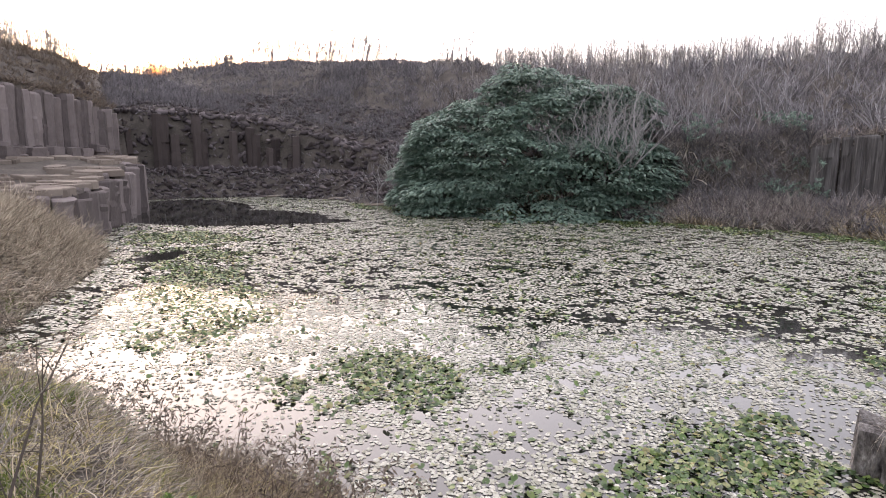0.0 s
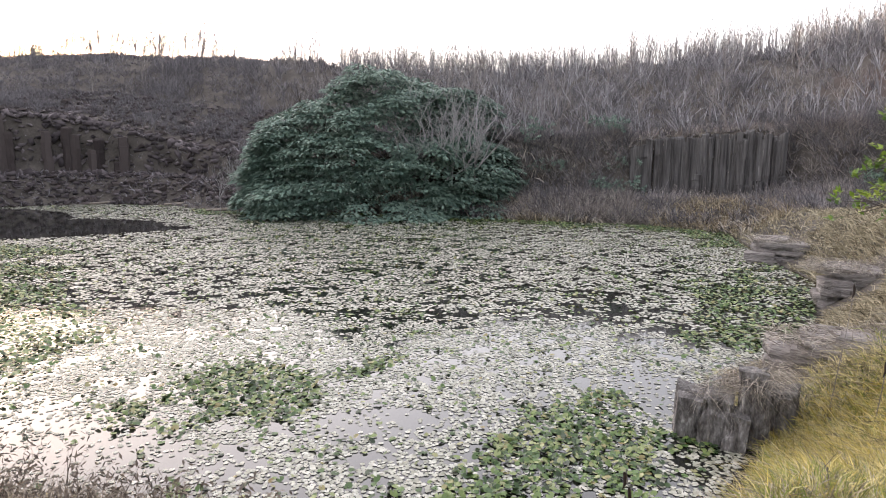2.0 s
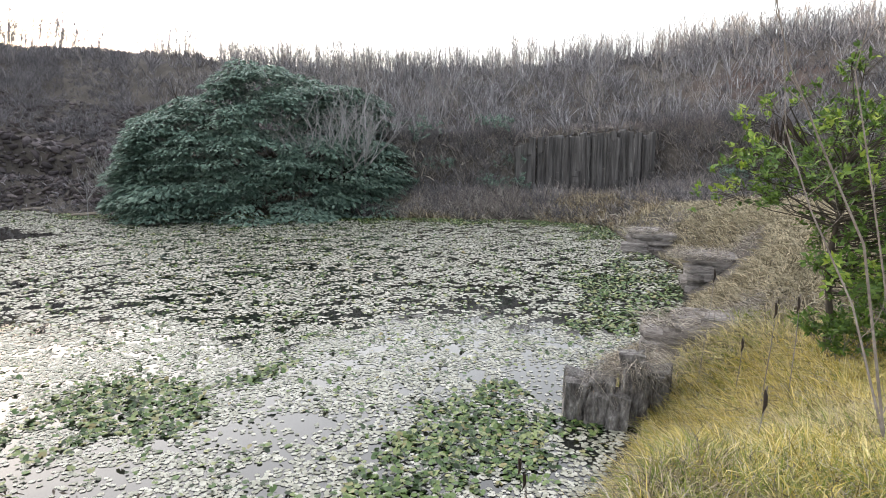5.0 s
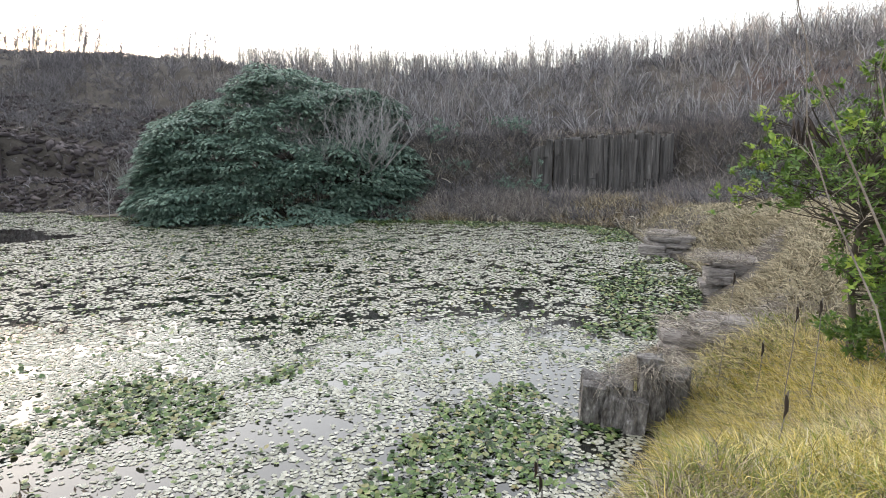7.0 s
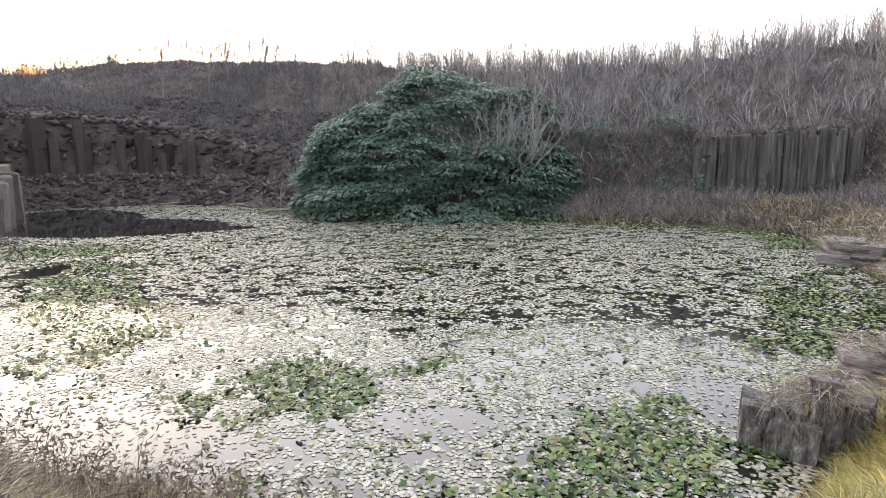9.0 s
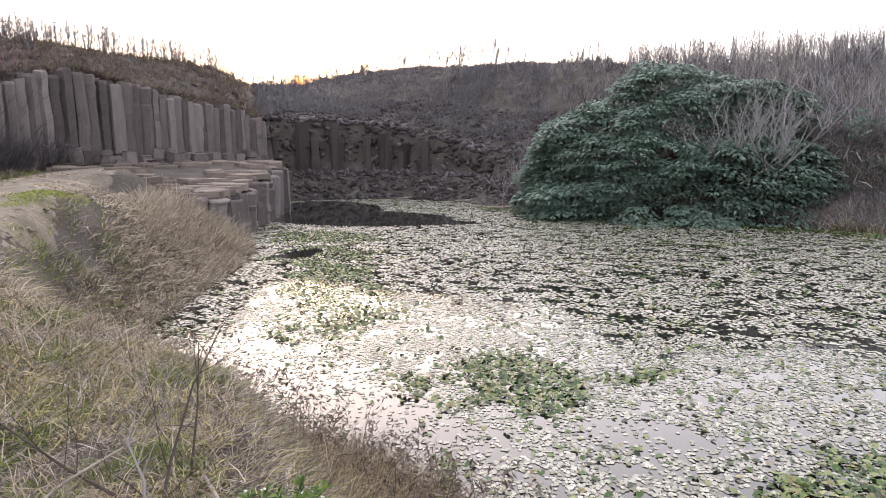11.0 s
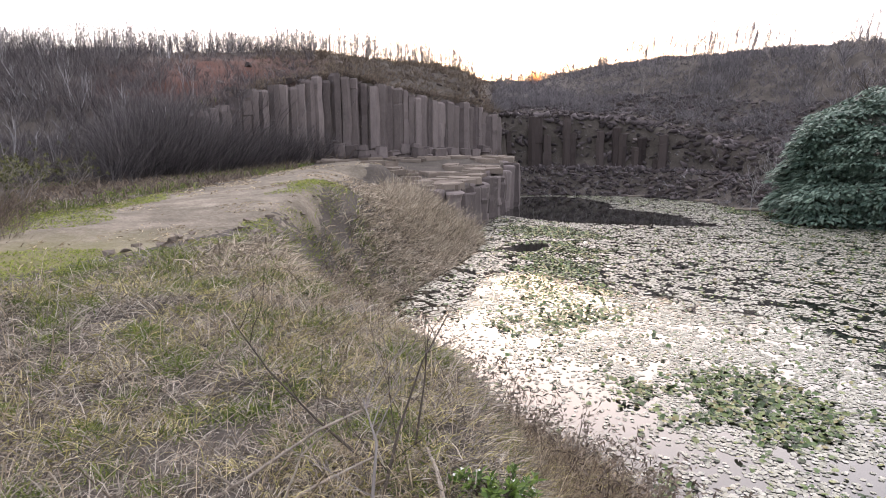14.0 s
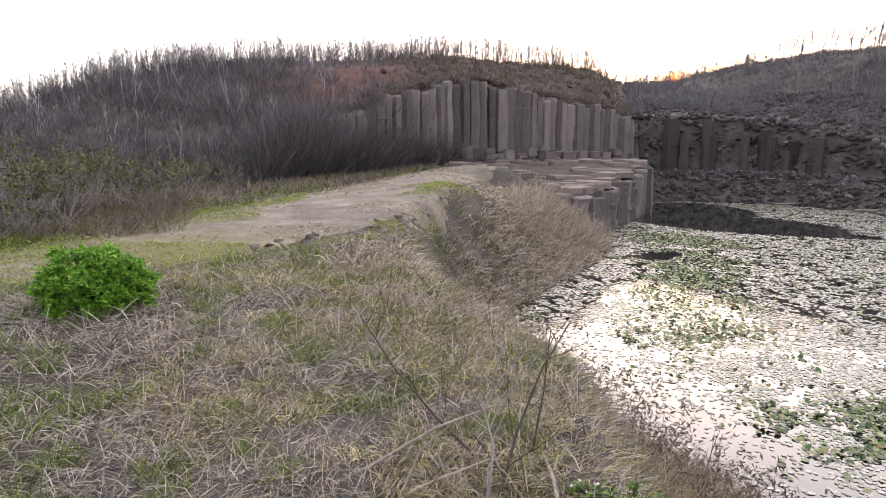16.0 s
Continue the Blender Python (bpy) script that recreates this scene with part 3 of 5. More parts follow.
def pads(x, y, z, rad, tilt, k=6):
    n = len(x)
    t = dent(k)
    v = np.repeat(t[None], n, 0) * rad[:, None, None]
    v[:, 1:, :2] *= rng.uniform(0.88, 1.1, (n, k, 1))
    v[:, 1:, 2] += rng.normal(0, 0.035, (n, k)) * rad[:, None]
    sp = rng.uniform(0, 2 * np.pi, n)
    c, s = np.cos(sp)[:, None], np.sin(sp)[:, None]
    v[..., 0], v[..., 1] = v[..., 0] * c - v[..., 1] * s, v[..., 0] * s + v[..., 1] * c
    d = rng.uniform(0, 2 * np.pi, n)
    v[..., 2] += (v[..., 0] * np.cos(d)[:, None] + v[..., 1] * np.sin(d)[:, None]) * np.tan(tilt)[:, None]
    v += np.stack([x, y, z + rad * np.abs(np.tan(tilt)) * 0.6], -1)[:, None]
    i = np.arange(1, k)
    f = np.arange(n)[:, None, None] * (k + 1) + np.stack([np.zeros(k - 1, int), i, i + 1], -1)[None]
    return v.reshape(-1, 3), f.reshape(-1, 3)


def blob(x, y, cx_, cy_, rx_, ry_, turn=0.0):
    c, s = math.cos(radians(turn)), math.sin(radians(turn))
    u, w = (x - cx_) * c + (y - cy_) * s, -(x - cx_) * s + (y - cy_) * c
    return np.clip(1.35 - np.hypot(u / rx_, w / ry_), 0, 1)


def strewn(cell, r0, r1):
    gx_, gy_ = np.meshgrid(np.arange(-28, 18, cell), np.arange(5, 47, cell))
    gx_ = (gx_ + rng.uniform(-0.45, 0.45, gx_.shape) * cell).ravel()
    gy_ = (gy_ + rng.uniform(-0.45, 0.45, gy_.shape) * cell).ravel()
    q = np.hypot(gx_, gy_)
    m = (q >= r0) & (q < r1)
    gx_, gy_ = gx_[m], gy_[m]
    m = pond_distance(gx_, gy_) < -0.06
    return gx_[m], gy_[m]


near_xy, far_xy = strewn(0.061, 0, 14), strewn(0.092, 14, 60)
lx, ly = np.concatenate([near_xy[0], far_xy[0]]), np.concatenate([near_xy[1], far_xy[1]])
big = np.hypot(lx, ly) >= 14
ld = pond_distance(lx, ly)
n1, n2 = fractal(lx * 3.3, ly * 3.6, 31, 3), fractal(lx * 0.3, ly * 0.3, 37)
dark = np.maximum.reduce([blob(lx, ly, -17.0, 32.5, 6.6, 4.2, 0), blob(lx, ly, -21.5, 37, 4.0, 6.5, 35), blob(lx, ly, -12.0, 31.6, 3.0, 1.1, 10), blob(lx, ly, -13.0, 20.3, 0.8, 1.3) * np.clip(0.62 + 2.2 * fractal(lx * 1.6, ly * 1.6, 47), 0, 1)])
bare = np.maximum.reduce([blob(lx, ly, 0.1, 8.6, 1.1, 0.55), blob(lx, ly, 4.7, 9.2, 0.8, 1.1), blob(lx, ly, -4.2, 8.0, 2.8, 1.3, -35) * 0.8, blob(lx, ly, -7.6, 9.6, 2.2, 1.3, -45) * 0.8])
green = np.maximum.reduce([blob(lx, ly, -2.5, 9.9, 1.5, 1.6), blob(lx, ly, 0.2, 11.2, 2.0, 0.6, 20) * 0.7, blob(lx, ly, 2.7, 7.2, 2.3, 1.3, 10), blob(lx, ly, 3.0, 8.6, 1.2, 0.9) * 0.8,
                           blob(lx, ly, -7.4, 13.0, 1.3, 2.6, 30), blob(lx, ly, -10.5, 18.0, 1.3, 4.0, 32) * 0.8, blob(lx, ly, -14.6, 24.6, 3.4, 2.2, 10), blob(lx, ly, -9.0, 16.0, 1.6, 6.0, 32) * 0.8, blob(lx, ly, -12.5, 21.0, 2.4, 2.0, 30) * 0.8,
                           blob(lx, ly, 10.6, 15.4, 2.3, 5.0, -38) * 0.8, blob(lx, ly, 8.2, 12.2, 1.0, 1.6, -30) * 0.8, 0.9 * smooth((3.2 + ld) / 2.4) * (ly > 24) * (lx > -12)])
thin_out = 0.07 * smooth((np.hypot(lx, ly) - 9.5) / 3.5) + 0.06 * blob(lx, ly, 5.6, 13.4, 2.6, 3.0)
gap = smooth((n1 * 1.6 + n2 * 0.1 + 0.25 - thin_out) / 0.06)
cover = 0.97 * (0.03 + 0.97 * gap) * (1 - smooth((dark - 0.28) / 0.2)) * (1 - 0.8 * smooth(bare * 1.6))
u = rng.uniform(0, 1, len(lx))
flat_ = u < cover
gn = fractal(lx * 1.3, ly * 1.3, 43)
share = (0.07 + 0.62 * smooth((green + gn * 2.4 - 0.36) / 0.4)) * np.where(big, 1.3, 1.0)
tall = (rng.uniform(0, 1, len(lx)) < share) & (dark < 0.3) & ((bare < 0.5) | (rng.uniform(0, 1, len(lx)) < 0.2))
flat_ &= ~tall & ~((green > 0.5) & (rng.uniform(0, 1, len(lx)) < 0.25))


def lily(mask, low, high, lift, tip, material, name, label, thing, k, far=1.36):
    x, y = lx[mask], ly[mask]
    n = len(x)
    rad, z, tl = rng.uniform(low, high, n) * np.where(big[mask], far, 0.92), rng.uniform(0.006, lift, n), np.abs(rng.normal(0, tip, n))
    tl = np.clip(tl, 0, 0.6)
    near = (np.abs(x - 1.0) < 2.6) & (y < 8.6)
    near &= np.cumsum(near) <= 150
    v, f = pads(x[~near], y[~near], z[~near], rad[~near], tl[~near], k)
    rest = part(name + "_field", tri_mesh(name, v, f, material), material, thing)
    tagged(rest, label, kind="stuff")
    for i in np.nonzero(near)[0]:
        v, f = pads(np.zeros(1), np.zeros(1), z[i:i + 1], rad[i:i + 1], tl[i:i + 1], 10)
        ob = part("lily_pad", tri_mesh("lily_pad", v, f, material), material, thing)
        ob.location = (x[i], y[i], 0)


lilies = empty("water_lilies", (0, 0, 0), "sheen-pale and green water lily pads crowding the pond", "water lily")
# a second, overlapping layer of green leaves where they crowd
crowd = tall & (green + gn * 1.5 > 0.45) & (np.hypot(lx, ly) < 15) & (rng.uniform(0, 1, len(lx)) < 0.35)
lx, ly = np.concatenate([lx, lx[crowd] + rng.normal(0, 0.035, crowd.sum())]), np.concatenate([ly, ly[crowd] + rng.normal(0, 0.035, crowd.sum())])
big, flat_, tall = np.concatenate([big, big[crowd]]), np.concatenate([flat_, np.zeros(crowd.sum(), bool)]), np.concatenate([tall, np.ones(crowd.sum(), bool)])
# flat pads take the pale tone that holds the sky's reflection
lily(flat_, 0.030, 0.050, 0.010, 0.025, M_PAD, "pale_pads", "flat lily pads on the water, sky sheen put into their pale colour", lilies, 6)
lily(tall, 0.028, 0.058, 0.03, 0.36, M_GPAD, "green_pads", "green and yellowing lily pads lifted off the water", lilies, 8, 1.05)

# ---- grass and dry growth on the banks ----
def ground_cover(name, label, material, n, a0, a1, r0, r1, k, tall_, width, lean, droop, keep_, tuft=1, lift=-0.02):
    x, y = sector(n // tuft, a0, a1, r0, r1, k)
    if tuft > 1:
        x, y = np.repeat(x, tuft), np.repeat(y, tuft)
        s = (0.05 + 0.012 * np.hypot(x, y)) * (0.75 if tuft > 60 else 1.0)
        x, y = x + rng.normal(0, 1, len(x)) * s, y + rng.normal(0, 1, len(y)) * s
    m = keep_(x, y) & (pond_distance(x, y) > 0.02) & (np.hypot(x, y) > 0.9)
    x, y = x[m], y[m]
    h = rng.uniform(*tall_, len(x)) * (0.55 + 0.9 * (fractal(x * 0.7, y * 0.7, 51) + 0.5))
    h *= 0.4 + 0.6 * smooth((np.hypot(x, y) - 1.0) / 6)
    b = np.stack([x, y, land(x, y) + lift], -1)
    w = width * (0.6 + 0.8 * rng.uniform(0, 1, len(x))) * (0.5 + np.minimum(np.hypot(x, y), 20) * 0.075)
    v, f = ribbons(b, upward(len(x), lean), h, w, rng.uniform(*droop, len(x)))
    return tagged(new(name, tri_mesh(name, v, f, material)), label, "grass", kind="stuff")


def off_road(x, y, s=0.95):
    return road_distance(x, y) > s + 0.3 * fractal(x * 1.1, y * 1.1, 61)


def hill_gap(x, y):
    """Metres in front of the hills' foot."""
    return np.interp(np.degrees(np.arctan2(-x, y)), HILL_AZ, HILL_R) - np.hypot(x, y)


def shore(x, y):
    return pond_distance(x, y)


def lush(x, y):
    """Where green tufts crowd: patches, more of them by the road's edge."""
    rd = road_distance(x, y)
    return fractal(x * 0.75, y * 0.75, 81) + 0.26 * (rd < 1.5) * (rd > 0.9)


ground_cover("dry_grass", "dry straw-coloured grass matted on the bank", M_DRY, 90000, 5, 100, 1.1, 16, 0.7, (0.12, 0.34), 0.0078, 1.0, (0.2, 1.1),
             lambda x, y: off_road(x, y, 1.08) & (hill_gap(x, y) > 0) & (fractal(x * 0.6, y * 0.6, 71) > -0.02 + 0.3 * smooth((np.degrees(np.arctan2(-x, y)) - 54) / 10)) & (lush(x, y) < 0.26), 7)
ground_cover("dead_stems", "dead grey-lilac grass stems lying on the bank", M_DEAD, 190000, 5, 100, 1.1, 20, 0.7, (0.14, 0.38), 0.0078, 2.0, (0.0, 0.5),
             lambda x, y: off_road(x, y, 1.0) & (hill_gap(x, y) > 0) & (lush(x, y) < 0.3), 4)
ground_cover("green_grass", "green grass tufts among dry stems", M_GREEN, 60000, 5, 100, 1.1, 20, 0.9, (0.12, 0.30), 0.0075, 0.8, (0.2, 0.9),
             lambda x, y: off_road(x, y, 0.94) & (hill_gap(x, y) > 0) & (lush(x, y) > 0.27), 12)
ground_cover("grass_tufts", "small green tufts dotting the dead grass", M_TUFT, 60000, 8, 100, 1.4, 18, 1.0, (0.12, 0.30), 0.0085, 0.8, (0.2, 1.0),
             lambda x, y: off_road(x, y, 0.96) & (hill_gap(x, y) > 0), 110)
ground_cover("tall_stems", "tall loose dry stems standing above the bank", M_BROWNDRY, 7000, 8, 80, 1.8, 14, 0.9, (0.3, 0.8), 0.006, 0.7, (0.2, 0.9),
             lambda x, y: off_road(x, y, 1.35) & (fractal(x * 0.5, y * 0.5, 77) > -0.1), 3)
ground_cover("shore_growth", "tall dry growth along the near edge of the pond", M_BROWNDRY, 30000, 2, 46, 4.0, 10.5, 1.0, (0.3, 0.75), 0.0072, 0.7, (0.2, 1.1),
             lambda x, y: (rng.uniform(0, 1, len(x)) < smooth((38 - np.degrees(np.arctan2(-x, y))) / 8)) & (shore(x, y) > 0.1) & (shore(x, y) < 1.9 + 1.2 * fractal(x, y, 141)), 8)
ground_cover("shore_green", "olive green blades along the near edge of the pond", M_OLIVE, 20000, 2, 40, 2.6, 10.5, 1.0, (0.2, 0.5), 0.0078, 1.2, (0.3, 1.2),
             lambda x, y: (rng.uniform(0, 1, len(x)) < smooth((36 - np.degrees(np.arctan2(-x, y))) / 10)) & (shore(x, y) > 0.1) & (shore(x, y) < 3.4) & (fractal(x * 0.8, y * 0.8, 143) > -0.12), 10)
ground_cover("bank_olive", "olive and yellow-green grass in drifts on the bank", M_OLIVE, 26000, 22, 82, 1.3, 9, 0.8, (0.12, 0.34), 0.008, 1.3, (0.3, 1.3),
             lambda x, y: (shore(x, y) > 0.1) & off_road(x, y, 1.1) & (fractal(x * 0.7, y * 0.7, 145) > 0.1), 10)
ground_cover("near_bank_grass", "dead trampled grass around the standpoint", M_DEAD, 30000, -20, 9, 0.9, 5.5, 1.0, (0.12, 0.4), 0.0065, 1.8, (0.1, 1.0),
             lambda x, y: shore(x, y) > 0.05, 5)
ground_cover("back_bank_grass", "dry grass over the bank behind the pond", M_DRY, 20000, 97, 284, 0.9, 26, 1.2, (0.12, 0.42), 0.012, 1.2, (0.2, 1.1),
             lambda x, y: off_road(x, y, 1.05), 9)
ground_cover("back_bank_stems", "dead grey stems over the bank behind the pond", M_DEAD, 14000, 97, 284, 0.9, 26, 1.2, (0.12, 0.42), 0.012, 1.8, (0.1, 0.8),
             lambda x, y: off_road(x, y, 1.0), 7)
ground_cover("dry_thicket", "brown tangled dry growth on the pond's bank", M_WIRE, 46000, 36, 62, 8.5, 28.8, 1.5, (0.16, 0.42), 0.017, 1.2, (0.2, 1.2),
             lambda x, y: (shore(x, y) < 6.5) & off_road(x, y, 1.2) & (hill_gap(x, y) > 12), 12)
ground_cover("brown_tussocks", "brown tussocks standing on the pond's bank", M_WIRE, 26000, 36, 60, 8.5, 28.8, 1.5, (0.2, 0.5), 0.0135, 1.1, (0.5, 1.6),
             lambda x, y: (shore(x, y) < 3.6) & off_road(x, y, 1.35) & (hill_gap(x, y) > 11) & (fractal(x * 0.9, y * 0.9, 131) > -0.05), 24)
def off_ledge(x, y):
    """Clear of the flat rocks and of the trodden strip before them."""
    a, r_ = np.degrees(np.arctan2(x, y)), np.hypot(x, y)
    w = 0.6 * fractal(x * 0.8, y * 0.8, 171)
    return ~((np.abs(a - 40.6) < 4.4) & (r_ > 10.5 + w) & (r_ < 12.9 + w)) & ~((np.abs(a - 41) < 3.4) & (r_ > 17.3 + w) & (r_ < 20.4 + w)) & ~((np.abs(a - 35.3) < 2) & (r_ > 24) & (r_ < 26.4))


def right_edge(x, y):
    """The long grass thins out towards the open water."""
    a = np.degrees(np.arctan2(x, y))
    return rng.uniform(0, 1, len(x)) < smooth((a - 21) / 14) * smooth((122 - a) / 38)


ground_cover("yellow_grass", "long yellowing grass on the bank", M_STRAW, 110000, -122, -18, 1.2, 9.6, 1.8, (0.18, 0.46), 0.0088, 0.65, (0.05, 1.0),
             lambda x, y: (rng.uniform(0, 1, len(x)) < 0.3 + 0.7 * smooth((np.hypot(x, y) - 2.5) / 3.5)) & (fractal(x * 0.8, y * 0.8, 91) > -0.04) & (shore(x, y) > 0.15) & right_edge(x, y) & off_ledge(x, y), 9)
ground_cover("tan_grass", "tan dry grass in patches among the yellow", M_DRY, 112000, -122, -18, 1.2, 12.0, 1.0, (0.15, 0.42), 0.0085, 0.8, (0.1, 1.1),
             lambda x, y: (fractal(x * 0.8, y * 0.8, 91) + 0.14 * (np.degrees(np.arctan2(x, y)) < 40) < 0.1) & (shore(x, y) > 0.12) & right_edge(x, y) & off_ledge(x, y), 8)
ground_cover("olive_grass", "dull olive grass among the yellow blades", M_OLIVE, 50000, -122, -18, 1.2, 10.5, 1.0, (0.17, 0.46), 0.0088, 0.65, (0.05, 1.0),
             lambda x, y: (shore(x, y) > 0.12) & right_edge(x, y) & off_ledge(x, y), 8)
ground_cover("fresh_grass", "fresh green blades among the yellow grass", M_GREEN, 90000, -122, -18, 1.2, 11.0, 1.0, (0.15, 0.38), 0.009, 0.7, (0.1, 1.1),
             lambda x, y: (fractal(x * 0.9, y * 0.9, 93) + 0.3 * (np.hypot(x, y) < 4.8) + 0.25 * (np.hypot(x, y) > 7.5) * (np.hypot(x, y) < 10.2) > 0.0) & (shore(x, y) > 0.1) & right_edge(x, y), 10)
ground_cover("bleached_straw", "bleached straw stalks standing over the yellow grass", M_BLEACH, 44000, -112, -24, 4.2, 10.5, 1.3, (0.2, 0.5), 0.0068, 0.75, (0.1, 1.2),
             lambda x, y: (shore(x, y) > 0.15) & right_edge(x, y) & off_ledge(x, y), 5)
ground_cover("grey_grass", "dead grey grass under the yellow blades", M_DEAD, 60000, -80, -5, 1.0, 12, 1.0, (0.15, 0.5), 0.006, 1.8, (0.1, 1.1),
             lambda x, y: shore(x, y) > 0.05, 5)
ground_cover("olive_field", "olive and straw grass around the flat rocks", M_HAY, 60000, -66, -33, 9.5, 27, 1.5, (0.14, 0.42), 0.015, 1.0, (0.3, 1.2),
             lambda x, y: (hill_gap(x, y) > 3) & (shore(x, y) > 0.15) & off_ledge(x, y), 11)
ground_cover("pale_grass", "pale dry grass between the rocks", M_HAY, 50000, -70, -26, 8, 37, 1.7, (0.14, 0.45), 0.016, 1.2, (0.2, 1.0),
             lambda x, y: off_ledge(x, y) & (hill_gap(x, y) > -1) & (shore(x, y) > 0.15) & ((fractal(x * 0.6, y * 0.6, 95) > -0.25) | (hill_gap(x, y) < 8)), 9)
ground_cover("shore_grass", "dry grass along the far shore", M_DEAD, 20000, -34, 9, 30, 54, 2.0, (0.25, 0.9), 0.034, 0.7, (0.1, 0.8),
             lambda x, y: (hill_gap(x, y) > -1.5) & (shore(x, y) < 6) & (fractal(x * 0.5, y * 0.5, 99) > -0.15), 8)
ground_cover("cove_grass", "dark dry grass round the cove", M_BRUSH, 9000, 9, 34, 34, 54, 2.0, (0.2, 0.6), 0.03, 0.9, (0.1, 0.8),
             lambda x, y: (hill_gap(x, y) > -1.5) & (shore(x, y) < 6), 8)
ground_cover("straw_bank", "straw-coloured reeds at the foot of the cliff", M_DRY, 16000, -36, -12, 32, 39, 2.0, (0.2, 0.7), 0.02, 0.6, (0.1, 0.8),
             lambda x, y: (hill_gap(x, y) > -0.5) & (shore(x, y) < 6) & (fractal(x * 0.5, y * 0.5, 98) > -0.05), 8)
ground_cover("verge_grass", "green and dry grass on the road's far verge", M_TUFT, 24000, 52, 100, 12, 36, 2.0, (0.12, 0.4), 0.014, 0.6, (0.2, 0.9),
             lambda x, y: off_road(x, y, 1.0) & (hill_gap(x, y) > -2) & (fractal(x * 0.3, y * 0.3, 97) > 0.0), 10)
ground_cover("verge_stems", "dry stems on the road's far verge", M_WEED, 22000, 52, 100, 12, 36, 2.0, (0.15, 0.6), 0.014, 0.7, (0.2, 0.9),
             lambda x, y: off_road(x, y, 1.1) & (hill_gap(x, y) > -2), 10)


ground_cover("road_grass", "short worn grass creeping over the dirt road", M_GREEN, 60000, 50, 97, 7.5, 20, 1.2, (0.03, 0.09), 0.007, 1.2, (0.2, 0.9),
             lambda x, y: (road_distance(x, y) < 1.1) & (fractal(x * 0.5, y * 0.5, 121) + 0.4 * (road_distance(x, y) - 0.6) + 0.3 * smooth((np.degrees(np.arctan2(-x, y)) - 62) / 12) > 0.10), 10, 0.03)
ground_cover("road_straw", "trodden straw on the dirt road", M_DRY, 24000, 46, 92, 7.5, 34, 1.5, (0.04, 0.14), 0.012, 3.0, (0.0, 0.4),
             lambda x, y: (road_distance(x, y) < 1.15) & (fractal(x * 0.8, y * 0.8, 123) + 0.3 * (road_distance(x, y) - 0.6) > -0.06), 8, 0.03)


# ---- brush and bare woods on the hills ----
def leaves(c, way, nrm, length, width):
    """Pointed leaves folded along the middle."""
    way, nrm = unit(way), unit(nrm)
    side = unit(np.cross(way, nrm)) * width[:, None] * 0.5
    up = unit(np.cross(side, way)) * (width * 0.18)[:, None]
    m = c + way * (length * 0.45)[:, None]
    v = np.stack([c, m - side + up, m, m + side + up, c + way * length[:, None] - up], 1).reshape(-1, 3)
    o = np.arange(len(c))[:, None] * 5
    return v, np.stack([o + [0, 2, 1], o + [0, 3, 2], o + [1, 2, 4], o + [2, 3, 4]], 1).reshape(-1, 3)


def thicket(name, label, material, n, a0, a1, r_of, tall_, width, twigs, lean=0.35, keep_=None, vary=1.3):
    """Bare shrubs: each a fan of stems that fork near the top."""
    a = rng.uniform(a0, a1, n)
    r_ = r_of(a, rng.uniform(0, 1, n))
    x, y = -np.sin(np.radians(a)) * r_, np.cos(np.radians(a)) * r_
    if keep_ is not None:
        m = keep_(x, y)
        x, y, n = x[m], y[m], int(m.sum())
    h = rng.uniform(*tall_, n) * (1 - vary / 2 + vary * np.clip(fractal(x * 0.22, y * 0.22, 101) * 1.6 + 0.5, 0, 1))
    b = np.stack([x, y, land(x, y) - 0.1], -1)
    fld = Field()
    k = twigs
    bb, hh = np.repeat(b, k, 0), np.repeat(h, k) * rng.uniform(0.55, 1.0, n * k)
    w = upward(n * k, lean)
    v, f = ribbons(bb, w, hh, width * (0.7 + 0.6 * rng.uniform(0, 1, n * k)), rng.uniform(-0.15, 0.25, n * k))
    fld.add(v, f)
    for lo, hi, ln2 in ((0.35, 0.6, 0.4), (0.55, 0.85, 0.3)):
        s = rng.uniform(lo, hi, n * k)
        start = bb + unit(w) * (hh * s)[:, None]
        w2 = unit(w) + rng.normal(0, 0.45, (n * k, 3)) * [1, 1, 0.4]
        v, f = spikes(start, w2, hh * ln2, np.full(n * k, width * 0.7))
        fld.add(v, f)
    return tagged(new(name, fld.mesh(name, material)), label, "shrubs", kind="stuff")


def crown_tufts(name, label, material, n, a0, a1, r_of, low, high):
    """Slender skyline trees that still hold a few withered leaves: stems, side twigs and tufts."""
    a = rng.uniform(a0, a1, n)
    r_ = r_of(a, rng.uniform(0, 1, n))
    x, y = -np.sin(np.radians(a)) * r_, np.cos(np.radians(a)) * r_
    h = rng.uniform(low, high, n) * (0.8 + 0.5 * fractal(x * 0.35, y * 0.35, 151))
    b, w, fld = np.stack([x, y, land(x, y) - 0.1], -1), upward(n, 0.09), Field()
    for k in range(2):
        fld.add(*ribbons(b, w, h, np.full(n, 0.05), np.zeros(n)))
    for k in range(9):
        c = b + unit(w) * (h * rng.uniform(0.3, 0.98, n))[:, None]
        d = rng.normal(0, 0.42, (n, 3)) * [1, 1, 0.3] + [0, 0, 1.1]
        ln2 = h * rng.uniform(0.14, 0.34, n)
        fld.add(*spikes(c, d, ln2, np.full(n, 0.045)))
        for q in (0.7, 1.0) if k < 4 else ():
            fld.add(*leaves(c + unit(d) * (ln2 * q)[:, None], rng.normal(0, 0.6, (n, 3)) + [0, 0, 0.3], rng.normal(0, 1, (n, 3)), rng.uniform(0.12, 0.28, n), rng.uniform(0.045, 0.085, n)))
    return tagged(new(name, fld.mesh(name, material)), label, "trees", kind="stuff")


